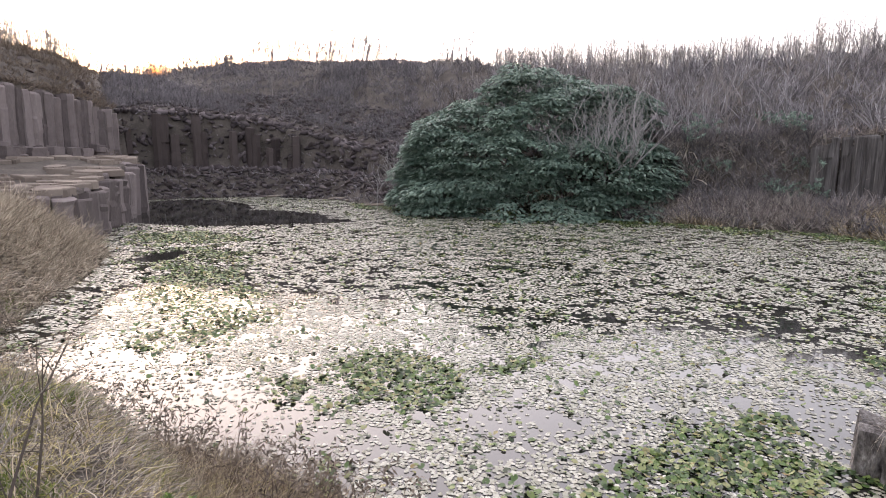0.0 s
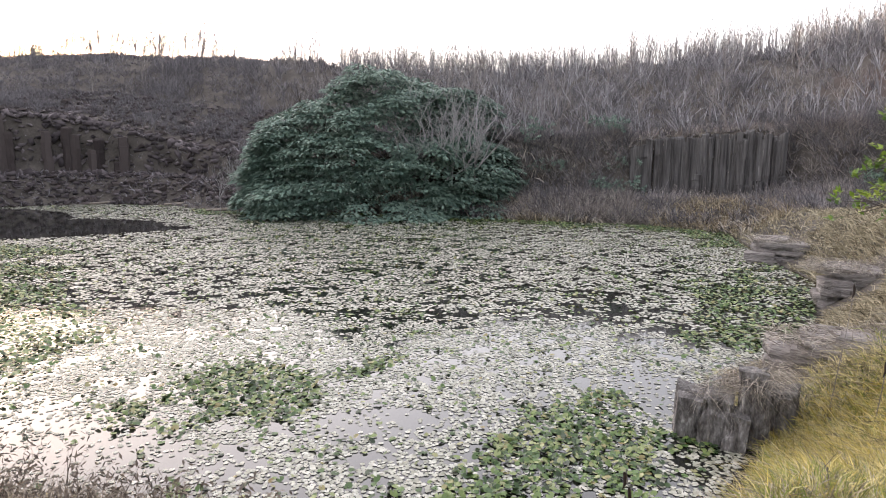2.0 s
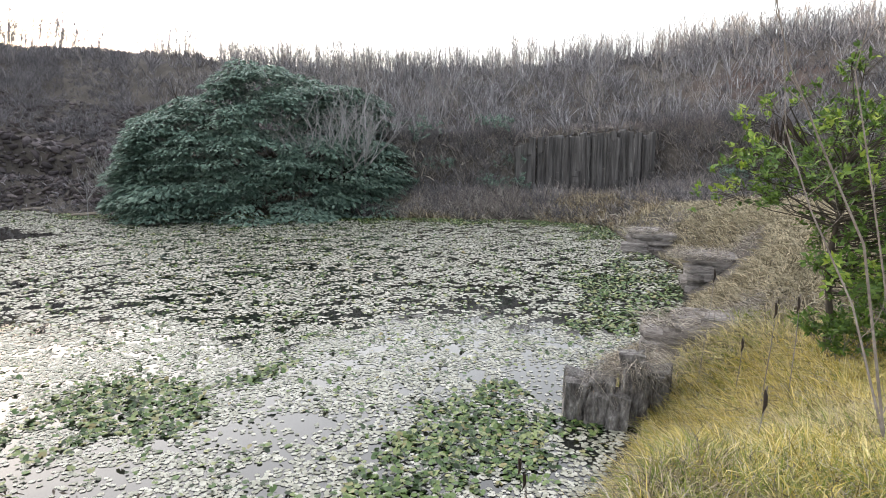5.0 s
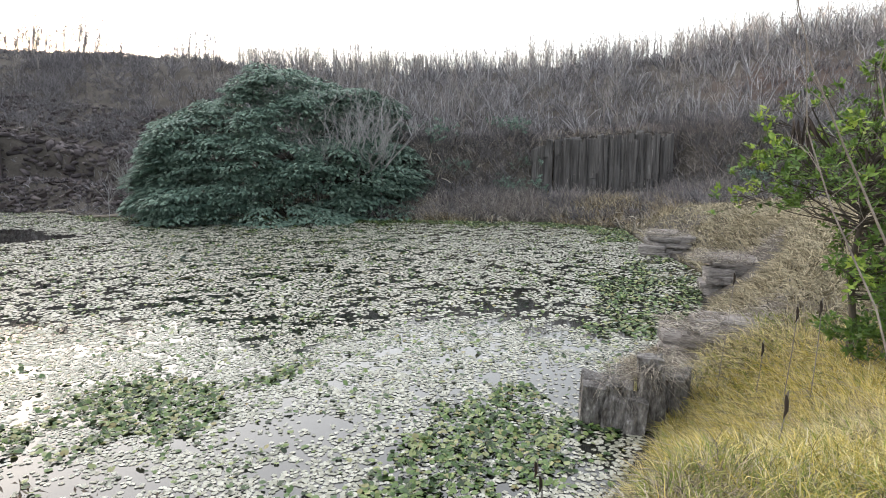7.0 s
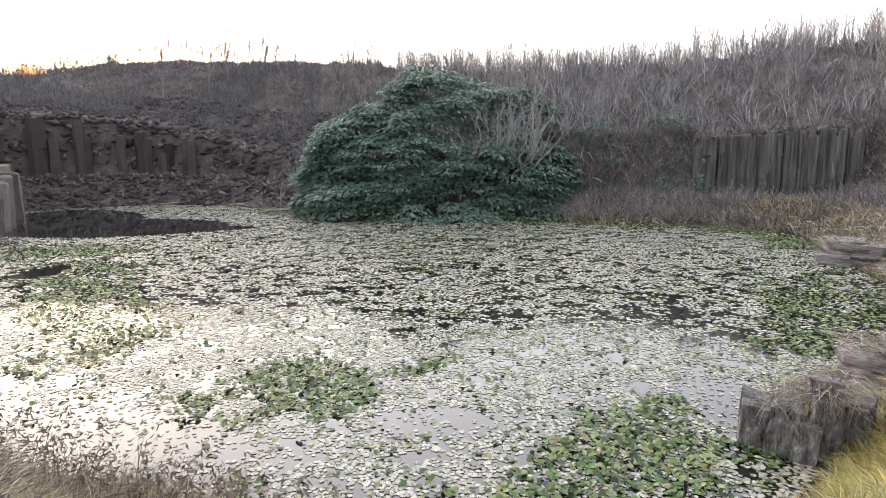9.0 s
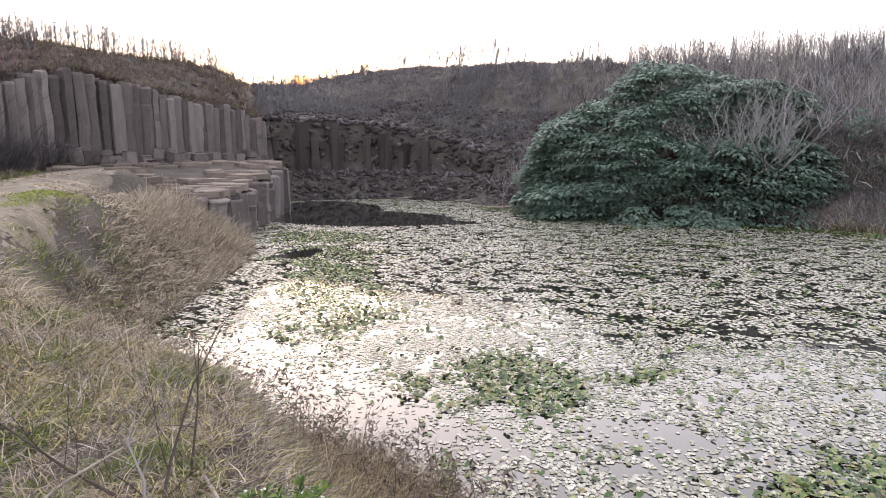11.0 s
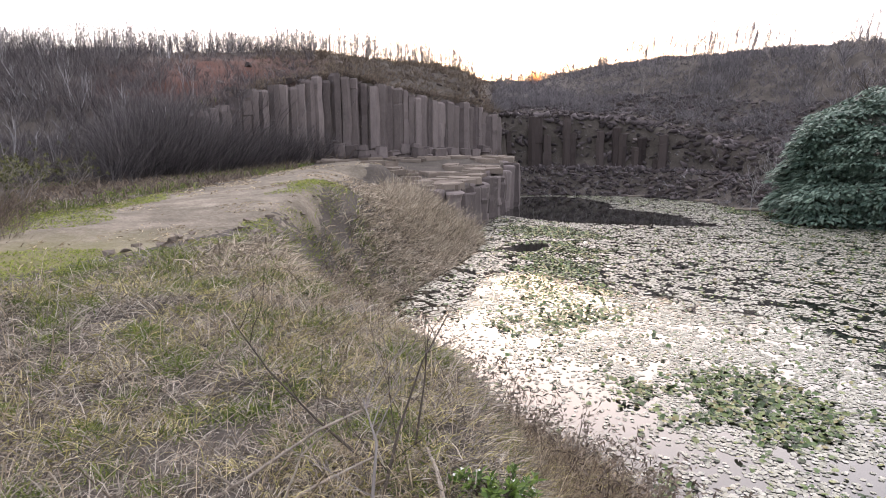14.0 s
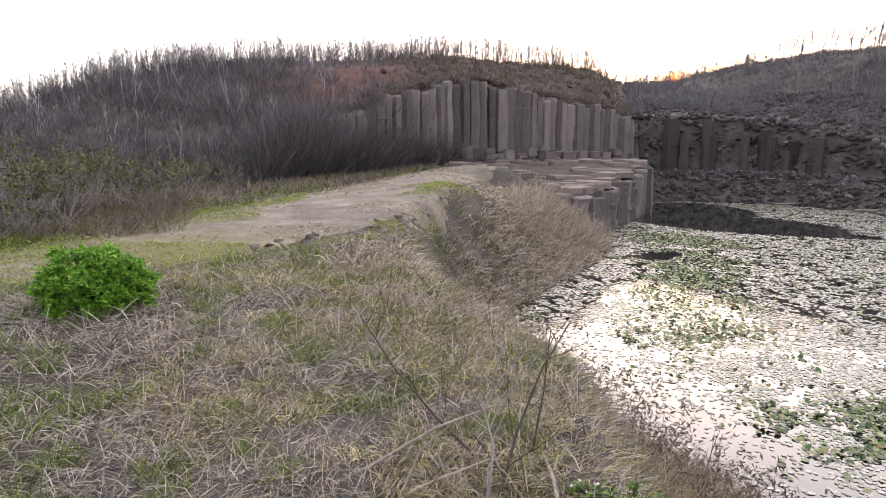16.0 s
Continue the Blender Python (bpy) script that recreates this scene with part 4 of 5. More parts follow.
def on_slope(lo=0.0, hi=1.0):
    def r_of(a, u):
        h0, r1 = np.interp(a, HILL_AZ, HILL_R) + 1.2, np.interp(a, RIDGE_AZ, RIDGE_R)
        return h0 + (r1 - h0) * (lo + (hi - lo) * u)
    return r_of


def on_ridge(spread):
    return lambda a, u: np.interp(a, RIDGE_AZ, RIDGE_R) + (u - 0.4) * spread


def red_bank(x, y):
    """The bare red scar on the hill beside the columns stays thinly grown."""
    a, r_ = np.degrees(np.arctan2(-x, y)), np.hypot(x, y)
    scar = smooth((a - 48) / 2) * smooth((68 - a) / 5) * smooth((r_ - 33) / 2) * smooth((55 - r_) / 2)
    return rng.uniform(0, 1, len(x)) > 0.78 * scar


def red_scar(x, y):
    """The bare reddish bank high on the opposite slope."""
    a, r_ = np.degrees(np.arctan2(-x, y)), np.hypot(x, y)
    scar = smooth((-37 - a) / 2) * smooth((a + 52) / 3) * smooth((r_ - 39) / 2) * smooth((51 - r_) / 2)
    return rng.uniform(0, 1, len(x)) > 0.5 * scar


thicket("hill_brush", "dense grey-brown bare brush over the slopes", M_BRUSH, 4200, -62, 13, on_slope(0.0, 1.0), (0.5, 1.4), 0.042, 8, 0.5, red_scar)
thicket("foot_brush", "tangled dry brush at the foot of the slope", M_TANGLE, 1500, -40, -10, on_slope(-0.16, 0.02), (0.5, 1.4), 0.024, 10, 0.6, lambda x, y: rng.uniform(0, 1, len(x)) > 0.75 * (np.degrees(np.arctan2(x, y)) > 23.5) * (np.degrees(np.arctan2(x, y)) < 35))
thicket("brow_brush", "dry growth hanging over the brow of the columns", M_TANGLE, 900, -46, -10, on_slope(-0.03, 0.05), (0.4, 0.9), 0.024, 9, 1.2)
thicket("bank_brush", "brown wiry brush on the pond's bank", M_WIRE, 1700, 37, 56, lambda a, u: 9 + 19 * u ** 0.8, (0.25, 0.6), 0.011, 14, 1.1, lambda x, y: (shore(x, y) > 0.2) & (shore(x, y) < 5) & off_road(x, y, 1.35))
thicket("bank_brush", "brown wiry brush heaped beside the rock shelf", M_WIRE, 900, 36.8, 46, lambda a, u: 20 + 8.5 * u, (0.6, 1.25), 0.022, 12, 1.0, lambda x, y: (shore(x, y) > 0.3) & off_road(x, y, 1.35))
thicket("foot_brush", "grey-brown wiry brush before the low columns", M_BRUSH, 900, -48, -8, on_slope(-0.30, -0.01), (0.5, 1.3), 0.034, 12, 0.8, lambda x, y: shore(x, y) > 0.2)
thicket("foot_brush", "pale tangled brush before the low columns", M_TANGLE, 700, -48, -8, on_slope(-0.34, -0.03), (0.4, 1.0), 0.032, 12, 0.9, lambda x, y: shore(x, y) > 0.2)
thicket("brow_brush", "brown growth hanging over the brow of the tall columns", M_WEED, 700, 35.5, 59, on_slope(-0.12, 0.06), (0.35, 1.0), 0.035, 9, 1.3)
thicket("foot_brush", "dark bare brush before the tall columns", M_DARKBRUSH, 900, 49, 68, on_slope(-0.13, -0.01), (0.8, 2.6), 0.022, 9, 0.5, lambda x, y: off_road(x, y, 1.3))
thicket("foot_brush", "tall dark bare brush hiding the end of the columns", M_DARKBRUSH, 700, 53.5, 69, on_slope(-0.12, -0.02), (1.8, 3.6), 0.022, 8, 0.4, lambda x, y: off_road(x, y, 1.3))
thicket("face_brush", "dry brush on the slope past the columns", M_BRUSH, 800, -47, -34.5, on_slope(-0.12, 0.05), (0.6, 1.5), 0.026, 10, 0.7)
thicket("face_brush", "dry brush covering the low cliff beside the columns", M_BRUSH, 900, -23, -9, on_slope(-0.07, 0.03), (0.7, 1.7), 0.026, 10, 0.7)
thicket("roadside_brush", "brown bare brush beside the dirt road", M_WEED, 500, 75, 104, lambda a, u: 12.2 + 6 * u, (0.3, 1.0), 0.012, 9, 0.9)
thicket("hill_brush", "low dark brush on the slope below the skyline", M_BRUSH, 5200, 10, 36, on_slope(0.08, 1.0), (0.4, 1.1), 0.03, 9, 0.6)
thicket("hill_brush", "dark bare brush over the hill beside the road", M_DARKBRUSH, 5600, 52, 100, on_slope(-0.06, 1.0), (0.6, 1.9), 0.022, 8, 0.55, red_bank)
thicket("hill_brush", "low brown brush above the basalt columns", M_WEED, 2300, 35.5, 57, on_slope(0.0, 1.0), (0.25, 0.7), 0.03, 9, 0.8)
thicket("pale_brush", "pale grey bare saplings on the slope", M_PTWIG, 1150, -62, 3, on_slope(0.0, 1.0), (1.2, 2.9), 0.05, 5, 0.42, red_scar)
thicket("pale_brush", "pale stems among the dark brush", M_PTWIG, 130, 62, 98, on_slope(-0.05, 0.8), (1.2, 2.6), 0.045, 3, 0.25)
crown_tufts("ridge_wood", "row of slender half-bare trees along the skyline", M_SKYTWIG, 1750, -68, 3, on_ridge(8), 2.2, 3.6)
thicket("ridge_brush", "bare saplings under the skyline trees", M_SKYTWIG, 700, -64, 2, on_ridge(6), (1.6, 2.8), 0.04, 4, 0.2, None, 0.4)
crown_tufts("ridge_wood", "low dark scrub trees along the skyline", M_SKYTWIG, 1700, 37.5, 98, on_ridge(4), 1.8, 2.9)
thicket("ridge_brush", "low dark scrub along the skyline", M_PTWIG, 600, 37.5, 98, on_ridge(3), (0.8, 1.6), 0.035, 5, 0.22, None, 0.5)
thicket("ridge_scrub", "low scrub along the skyline", M_BRUSH, 420, 2, 37, on_ridge(4), (0.3, 1.0), 0.05, 6, 0.3)


# ---- limbs, trees, bushes ----
def tube(fld, pts, radii, sides=5):
    """A tapering limb along a line of points."""
    pts = [Vector(p) for p in pts]
    v = []
    for i, p in enumerate(pts):
        d = (pts[min(i + 1, len(pts) - 1)] - pts[max(i - 1, 0)]).normalized()
        a = d.orthogonal().normalized()
        b = d.cross(a)
        v += [p + (a * math.cos(6.2832 * k / sides) + b * math.sin(6.2832 * k / sides)) * radii[i] for k in range(sides)]
    f = []
    for i in range(len(pts) - 1):
        for k in range(sides):
            q = (i * sides + k, i * sides + (k + 1) % sides, (i + 1) * sides + (k + 1) % sides, (i + 1) * sides + k)
            f += [q[:3], (q[0], q[2], q[3])]
    fld.add(np.array([tuple(p) for p in v]), np.array(f))


def grow(fld, p, d, length, radius, depth, spread=0.6, up=0.15, tips=None, sides=5):
    """A forking limb."""
    p, d = Vector(p), Vector(d).normalized()
    pts, rad = [p.copy()], [radius]
    for i in range(3):
        d = (d + Vector((random.gauss(0, 0.13), random.gauss(0, 0.13), random.gauss(0, 0.1) + up * 0.3))).normalized()
        p = p + d * length / 3
        pts.append(p.copy())
        rad.append(radius * (1 - 0.15 * (i + 1)))
    tube(fld, pts, rad, sides)
    if depth == 0:
        if tips is not None:
            tips.append((p.copy(), d.copy()))
        return
    for k in range(random.choice((2, 2, 3))):
        q = pts[random.choice((2, 3, 3))]
        d2 = d + Vector((random.gauss(0, spread), random.gauss(0, spread), random.gauss(0, spread * 0.5) + up))
        grow(fld, q, d2, length * random.uniform(0.6, 0.85), radius * 0.58, depth - 1, spread, up, tips, max(3, sides - 1))


# the broad evergreen that hangs over the far shore
tree = empty("evergreen_tree", (-0.5, 39.5, land_at(-0.5, 39.5)), "broad dark evergreen tree drooping over the pond", "tree")


def under(ob, *things):
    for t in things:
        t.parent = ob
        t.matrix_parent_inverse = Matrix.Translation(ob.location).inverted()


trunk, limbs = Field(), Field()
base = Vector(tree.location)
tube(trunk, [base - Vector((0, 0, 0.3)), base + Vector((0.1, -0.1, 1.0)), base + Vector((0.0, -0.2, 2.4))], [0.5, 0.4, 0.34], 8)
for k in range(11):
    a = 6.283 * k / 11
    grow(limbs, base + Vector((0, -0.2, random.uniform(1.2, 2.4))), (math.cos(a), math.sin(a) * 0.8, random.uniform(0.2, 0.8)), 2.3, 0.16, 3, 0.5, 0.02)
under(tree, part("trunk", trunk.mesh("trunk", M_DARKBARK, True), M_DARKBARK), part("limb_frame", limbs.mesh("limb_frame", M_DARKBARK), M_DARKBARK))
crown = Field()
tiers = 1250
LATERAL = [-8.3, -7.8, -6.9, -4.4, -2.0, -0.4, 2.0, 5.0, 7.0, 8.2, 8.8]
TOP = [1.0, 2.4, 4.4, 6.7, 8.2, 8.75, 8.5, 7.8, 7.0, 5.6, 2.6]
SKIRT = [1.0, 0.8, 0.5, 0.2, 0.1, 0.1, 0.1, 0.1, 0.1, 0.2, 0.3]
seq = np.arange(tiers)
lat = -8.2 + 16.9 * ((seq * 0.7548777) % 1.0)
rise = np.clip(((seq * 0.5698403) % 1.0) + rng.normal(0, 0.02, tiers), 0, 1) ** 0.9
hz = np.interp(lat, LATERAL, SKIRT) + (np.interp(lat, LATERAL, TOP) - np.interp(lat, LATERAL, SKIRT)) * rise
bulge = 5.0 * np.sqrt(np.clip(1 - ((lat + 0.05) / 9.0) ** 2, 0.02, 1)) * np.sqrt(np.clip(1 - (0.97 * rise) ** 2.2, 0, 1))
bulge *= 1 - 0.4 * smooth((lat - 0.5) / 3) * smooth((rise - 0.42) / 0.2)
back = seq % 5 == 3
inner = np.where(seq % 5 == 4, 1.1, 0.0)
lump = fractal(lat * 0.55, hz * 0.75, 111, 3)
cpos = np.stack([lat + 2.6 * fractal(lat * 0.4 + 7.0, hz * 0.7, 115, 3), 39.4 + np.where(back, 0.55 * bulge, -bulge) + np.where(back, -1, 1) * (inner - 3.4 * lump), hz + 0.8 * lump], -1)
out = unit(np.stack([lat / 11.0, np.where(back, 1.0, -1.0) * (0.25 + bulge / 5.0), np.zeros(tiers)], -1))
size = rng.uniform(0.4, 1.0, tiers) * np.where(inner > 0, 1.4, 1.0)
keep_c = (fractal(lat * 0.9, hz * 1.3, 113, 3) > -0.09) | (inner > 0)
cpos, out, size = cpos[keep_c], out[keep_c], size[keep_c]
tiers = len(cpos)
for k in range(76):  # each tier: a drooping fan of leaves, highest in the middle
    fan, reach = rng.uniform(-np.pi, np.pi, tiers), np.sqrt(rng.uniform(0, 1, tiers)) * size
    flat_out = np.stack([out[:, 0] * np.cos(fan) - out[:, 1] * np.sin(fan), out[:, 0] * np.sin(fan) + out[:, 1] * np.cos(fan), np.zeros(tiers)], -1)
    c = cpos + flat_out * reach[:, None] - np.array([0, 0, 1.0]) * (0.30 * reach ** 2 + 0.26 * reach * np.cos(fan) - rng.normal(0, 0.035, tiers))[:, None]
    c[:, 2] = np.maximum(c[:, 2], 0.1)
    way = flat_out + out * 0.5 + np.stack([rng.normal(0, 0.4, tiers), rng.normal(0, 0.4, tiers), rng.normal(-0.35, 0.2, tiers)], -1)
    nrm = np.array([0, 0, 1.0]) + out * 0.3 + flat_out * 0.3 * reach[:, None] + rng.normal(0, 0.16, (tiers, 3))
    crown.add(*leaves(c, way, nrm, rng.uniform(0.24, 0.42, tiers), rng.uniform(0.11, 0.18, tiers)))
under(tree, part("crown", crown.mesh("crown", M_LEAF), M_LEAF))

# pale bare trees on the slope above the columns
bare_models = []
for i in range(7):
    tall_one = i > 3
    t = empty("bare_tree", (0, 0, 0), "tall slender leafless tree before the evergreen" if tall_one else "pale grey leafless tree on the dry slope", "tree", "bare trees on the slope")
    tr, br = Field(), Field()
    if tall_one:
        tube(tr, [(0, 0, -0.3), (0.1, 0.05, 1.6), (0.05, -0.1, 3.2), (0.2, -0.15, 4.6)], [0.07, 0.055, 0.045, 0.03], 6)
        for k in range(7):
            a = random.uniform(0, 6.28)
            grow(br, (0.1, -0.1, random.uniform(2.0, 4.6)), (math.cos(a) * 0.8, math.sin(a) * 0.8 - 0.7, 0.9), random.uniform(1.3, 2.0), 0.042, 3, 0.55, 0.2, None, 4)
    else:
        tube(tr, [(0, 0, -0.3), (0.05, 0.02, 0.7), (0.1, 0.0, 1.5)], [0.07, 0.06, 0.05], 6)
        for k in range(4):
            a = random.uniform(0, 6.28)
            grow(br, (0.08, 0, random.uniform(0.6, 1.5)), (math.cos(a) * 0.9, math.sin(a) * 0.9, 1.0), random.uniform(0.8, 1.3), 0.036, 4, 0.55, 0.3, None, 4)
    bark = M_PALEBARK if tall_one else M_BARK
    part("trunk", tr.mesh("trunk", bark, True), bark, t)
    part("bare_crown", br.mesh("bare_crown", bark), bark, t)
    bare_models.append(t)
spots = [(random.uniform(-44, -3), random.uniform(0.02, 0.75)) for _ in range(44)] + [(random.uniform(-9, 4), random.uniform(0.0, 0.5)) for _ in range(16)] + [(random.uniform(4, 26), random.uniform(0.2, 0.9)) for _ in range(10)]
for i, (a, k) in enumerate(spots):
    h0, r1 = float(np.interp(a, HILL_AZ, HILL_R)) + 1.0, float(np.interp(a, RIDGE_AZ, RIDGE_R))
    x, y = polar(a, h0 + (r1 - h0) * k)
    m = Matrix.LocRotScale((x, y, land_at(x, y)), Euler((0, 0, random.uniform(0, 6.28))), None)
    ob = bare_models[i % 4] if i < 4 else copy_thing(bare_models[i % 4], m)
    ob.matrix_basis = m
    sc = random.uniform(0.55, 0.95)
    ob.scale = (sc, sc, sc * random.uniform(0.9, 1.15))
# a stand of them in front of the evergreen's flank, and a few at its other foot
stand = [(random.uniform(-9.2, -2.0), random.uniform(36.0, 37.2)) for _ in range(8)] + [(random.uniform(9.5, 14.0), random.uniform(40.2, 42.5)) for _ in range(7)]
for i, (a, r_) in enumerate(stand):
    x, y = polar(a, r_)
    m = Matrix.LocRotScale((x, y, max(land_at(x, y), -0.05)), Euler((0, 0, random.uniform(-0.8, 0.8))), None)
    ob = bare_models[4 + i % 3] if i < 3 else copy_thing(bare_models[4 + i % 3], m)
    ob.matrix_basis = m
    sc = random.uniform(0.82, 1.12) if a < 0 else random.uniform(0.4, 0.6)
    ob.scale = (sc, sc, sc)


def rosettes(fld, tips, count, length, width, spread=0.9):
    """Whorls of leaves at the ends of twigs."""
    c = np.array([tuple(p) for p, d in tips])
    d = np.array([tuple(d_) for p, d_ in tips])
    for k in range(count):
        n = len(c)
        w = unit(d) * 0.55 + rng.normal(0, spread, (n, 3)) * [1, 1, 0.6]
        nrm = unit(d) + rng.normal(0, 0.4, (n, 3)) + [0, 0, 0.6]
        v, f = leaves(c + rng.normal(0, length * 0.22, (n, 3)), w, nrm, length * rng.uniform(0.6, 1.2, n), width * rng.uniform(0.7, 1.2, n))
        fld.add(v, f)


# the leafy young tree on the near bank
x, y = polar(-49.5, 9.0)
young = empty("young_tree", (x, y, land_at(x, y)), "young tree with dark glossy leaves and yellow-green tips", "tree")
base = Vector(young.location)
tr, br, lf, yl, wl_ = Field(), Field(), Field(), Field(), Field()
tube(tr, [base - Vector((0, 0, 0.2)), base + Vector((0.02, 0, 0.6)), base + Vector((-0.06, 0.05, 1.3)), base + Vector((0.05, 0.0, 2.2)), base + Vector((0.1, 0.05, 3.0))], [0.05, 0.043, 0.036, 0.028, 0.018], 7)
inner_tips, outer_tips = [], []
left_ = Vector((-math.cos(radians(-49.5)), -math.sin(radians(-49.5)), 0))
for k in range(300):
    d = Vector((random.gauss(0, 1), random.gauss(0, 1), random.gauss(0, 1))).normalized()
    reach = random.uniform(0.35, 1.0) ** 0.6
    c = base + Vector((d.x * 1.62, d.y * 1.5, 2.15 + d.z * 1.6))
    c = (base + Vector((0, 0, 2.15))).lerp(c, reach)
    if c.z < base.z + 0.95 or (d.z > 0.6 and k % 2) or (c.z < 3.4 and (c - base).dot(left_) > 0.3) or noise.noise(c * 1.1) > 0.34:
        continue
    root = base + Vector((0, 0, max(0.5, min(2.9, (c.z - base.z) * 0.82))))
    tube(br, [root, root.lerp(c, 0.55) + Vector((random.gauss(0, 0.06), random.gauss(0, 0.06), -0.06)), c], [0.011, 0.007, 0.004], 4)
    out_ = (c - base - Vector((0, 0, 1.7))).normalized() + Vector((0, 0, 0.5))
    for q in range(7):
        p = c + Vector((random.gauss(0, 0.13), random.gauss(0, 0.13), random.gauss(0, 0.09)))
        tube(br, [root.lerp(c, random.uniform(0.7, 0.95)), p], [0.005, 0.003], 3)
        (outer_tips if reach > 0.75 and q > 1 and k % 3 != 1 else inner_tips).append((p, out_.normalized()))
rosettes(lf, inner_tips, 9, 0.105, 0.042, 0.7)
rosettes(yl, outer_tips, 9, 0.11, 0.044, 0.6)
hang = Vector((*polar(-44.9, 8.4), 4.35))
tube(br, [base + Vector((0, 0, 2.0)), hang + Vector((0.1, 0, 0.15)), hang], [0.012, 0.008, 0.005], 4)
n = 16
wl_.add(*leaves(np.array([tuple(hang)] * n) + rng.normal(0, 0.05, (n, 3)), rng.normal(0, 0.28, (n, 3)) + [0, 0, -1.0], rng.normal(0, 1, (n, 3)), rng.uniform(0.3, 0.62, n), rng.uniform(0.03, 0.06, n)))
boughs = part("branchwork", br.mesh("branchwork", M_DARKBARK), M_DARKBARK)
under(young, part("trunk", tr.mesh("trunk", M_DARKBARK, True), M_DARKBARK), boughs)
part("leaf_crown", lf.mesh("leaf_crown", M_FRESH), M_FRESH, boughs)
part("young_leaves", yl.mesh("young_leaves", M_TIPLEAF), M_TIPLEAF, boughs, "yellow-green young leaves")
part("withered_leaves", wl_.mesh("withered_leaves", M_POD), M_POD, boughs, "black withered leaves hanging down")

# the round green bush by the road
x, y = polar(82.3, 6.7)
bush = empty("green_bush", (x, y, land_at(x, y)), "round bright green bush among dead grass", "bush")
base = Vector(bush.location)
br, lf, tips = Field(), Field(), []
for k in range(330):
    a, e = random.uniform(0, 6.28), math.asin(random.uniform(-0.45, 1.0))
    d = Vector((math.cos(a) * math.cos(e), math.sin(a) * math.cos(e), math.sin(e)))
    r_ = random.uniform(0.8, 1.0) * (1 + 0.35 * noise.noise(d * 3.2))
    tip = base + Vector((d.x * 0.47 * r_, d.y * 0.47 * r_, 0.22 + d.z * 0.36 * r_))
    tube(br, [base, base.lerp(tip, 0.5) + Vector((0, 0, 0.05)), tip], [0.008, 0.006, 0.003], 3)
    for q in range(6):
        tips.append((tip + Vector((random.gauss(0, 0.03), random.gauss(0, 0.03), random.gauss(0, 0.025))), (d + Vector((0, 0, 0.7))).normalized()))
rosettes(lf, tips, 9, 0.05, 0.022, 0.7)
stemwork = part("stemwork", br.mesh("stemwork", M_DARKBARK), M_DARKBARK)
under(bush, stemwork)
part("foliage", lf.mesh("foliage", M_BUSH), M_BUSH, stemwork)

# low leafy shrubs along the foot of the hill beside the road
for i in range(66):
    a, r_ = (random.uniform(75, 99), random.uniform(11.6, 17)) if i < 50 else (random.uniform(66, 98), random.uniform(18, 25))
    x, y = polar(a, r_)
    if road_distance(np.array([x]), np.array([y]))[0] < 1.15:
        continue
    sh = empty("roadside_shrub", (x, y, land_at(x, y)), "dull half-bare shrub beside the dirt road", "shrub", "shrubs beside the road")
    base = Vector(sh.location)
    br, lf, tips = Field(), Field(), []
    for k in range(7):
        an = random.uniform(0, 6.28)
        grow(br, base, (math.cos(an), math.sin(an), random.uniform(0.8, 1.6)), random.uniform(0.45, 0.85), 0.014, 2, 0.7, 0.2, tips, 3)
    rosettes(lf, tips, 9, 0.10, 0.04)
    boughs = part("branchwork", br.mesh("branchwork", M_BARK), M_BARK)
    under(sh, boughs)
    part("foliage", lf.mesh("foliage", M_SHRUBLEAF), M_SHRUBLEAF, boughs)

# ---- single rocks of the near banks ----
def ledge_bed(sx_, sy_, thick):
    """One flat bed of rock with a broken rim."""
    n = 18
    v, f = [], []
    rim = []
    for i in range(n):
        t = 6.2832 * i / n
        c, q = math.cos(t), math.sin(t)
        k = 1 / max(abs(c), abs(q)) ** 0.8 * random.uniform(0.86, 1.06)
        rim.append((c * k * sx_, q * k * sy_))
    for lv, sc in ((0.0, 0.985), (0.35, 1.0), (0.85, 0.995), (1.0, 0.96)):
        v += [(px * sc * random.uniform(0.97, 1.02), py * sc * random.uniform(0.97, 1.02), thick * lv + (random.uniform(-0.012, 0.012) if lv == 1.0 else 0)) for px, py in rim]
    v += [(0, 0, thick * 1.02), (0, 0, 0)]
    for k in range(3):
        f += [(k * n + i, k * n + (i + 1) % n, (k + 1) * n + (i + 1) % n, (k + 1) * n + i) for i in range(n)]
    f += [(3 * n + i, 3 * n + (i + 1) % n, 4 * n) for i in range(n)] + [((i + 1) % n, i, 4 * n + 1) for i in range(n)]
    me = bpy.data.meshes.new("bed")
    me.from_pydata(v, [], f)
    me.materials.append(M_LEDGE)
    return me


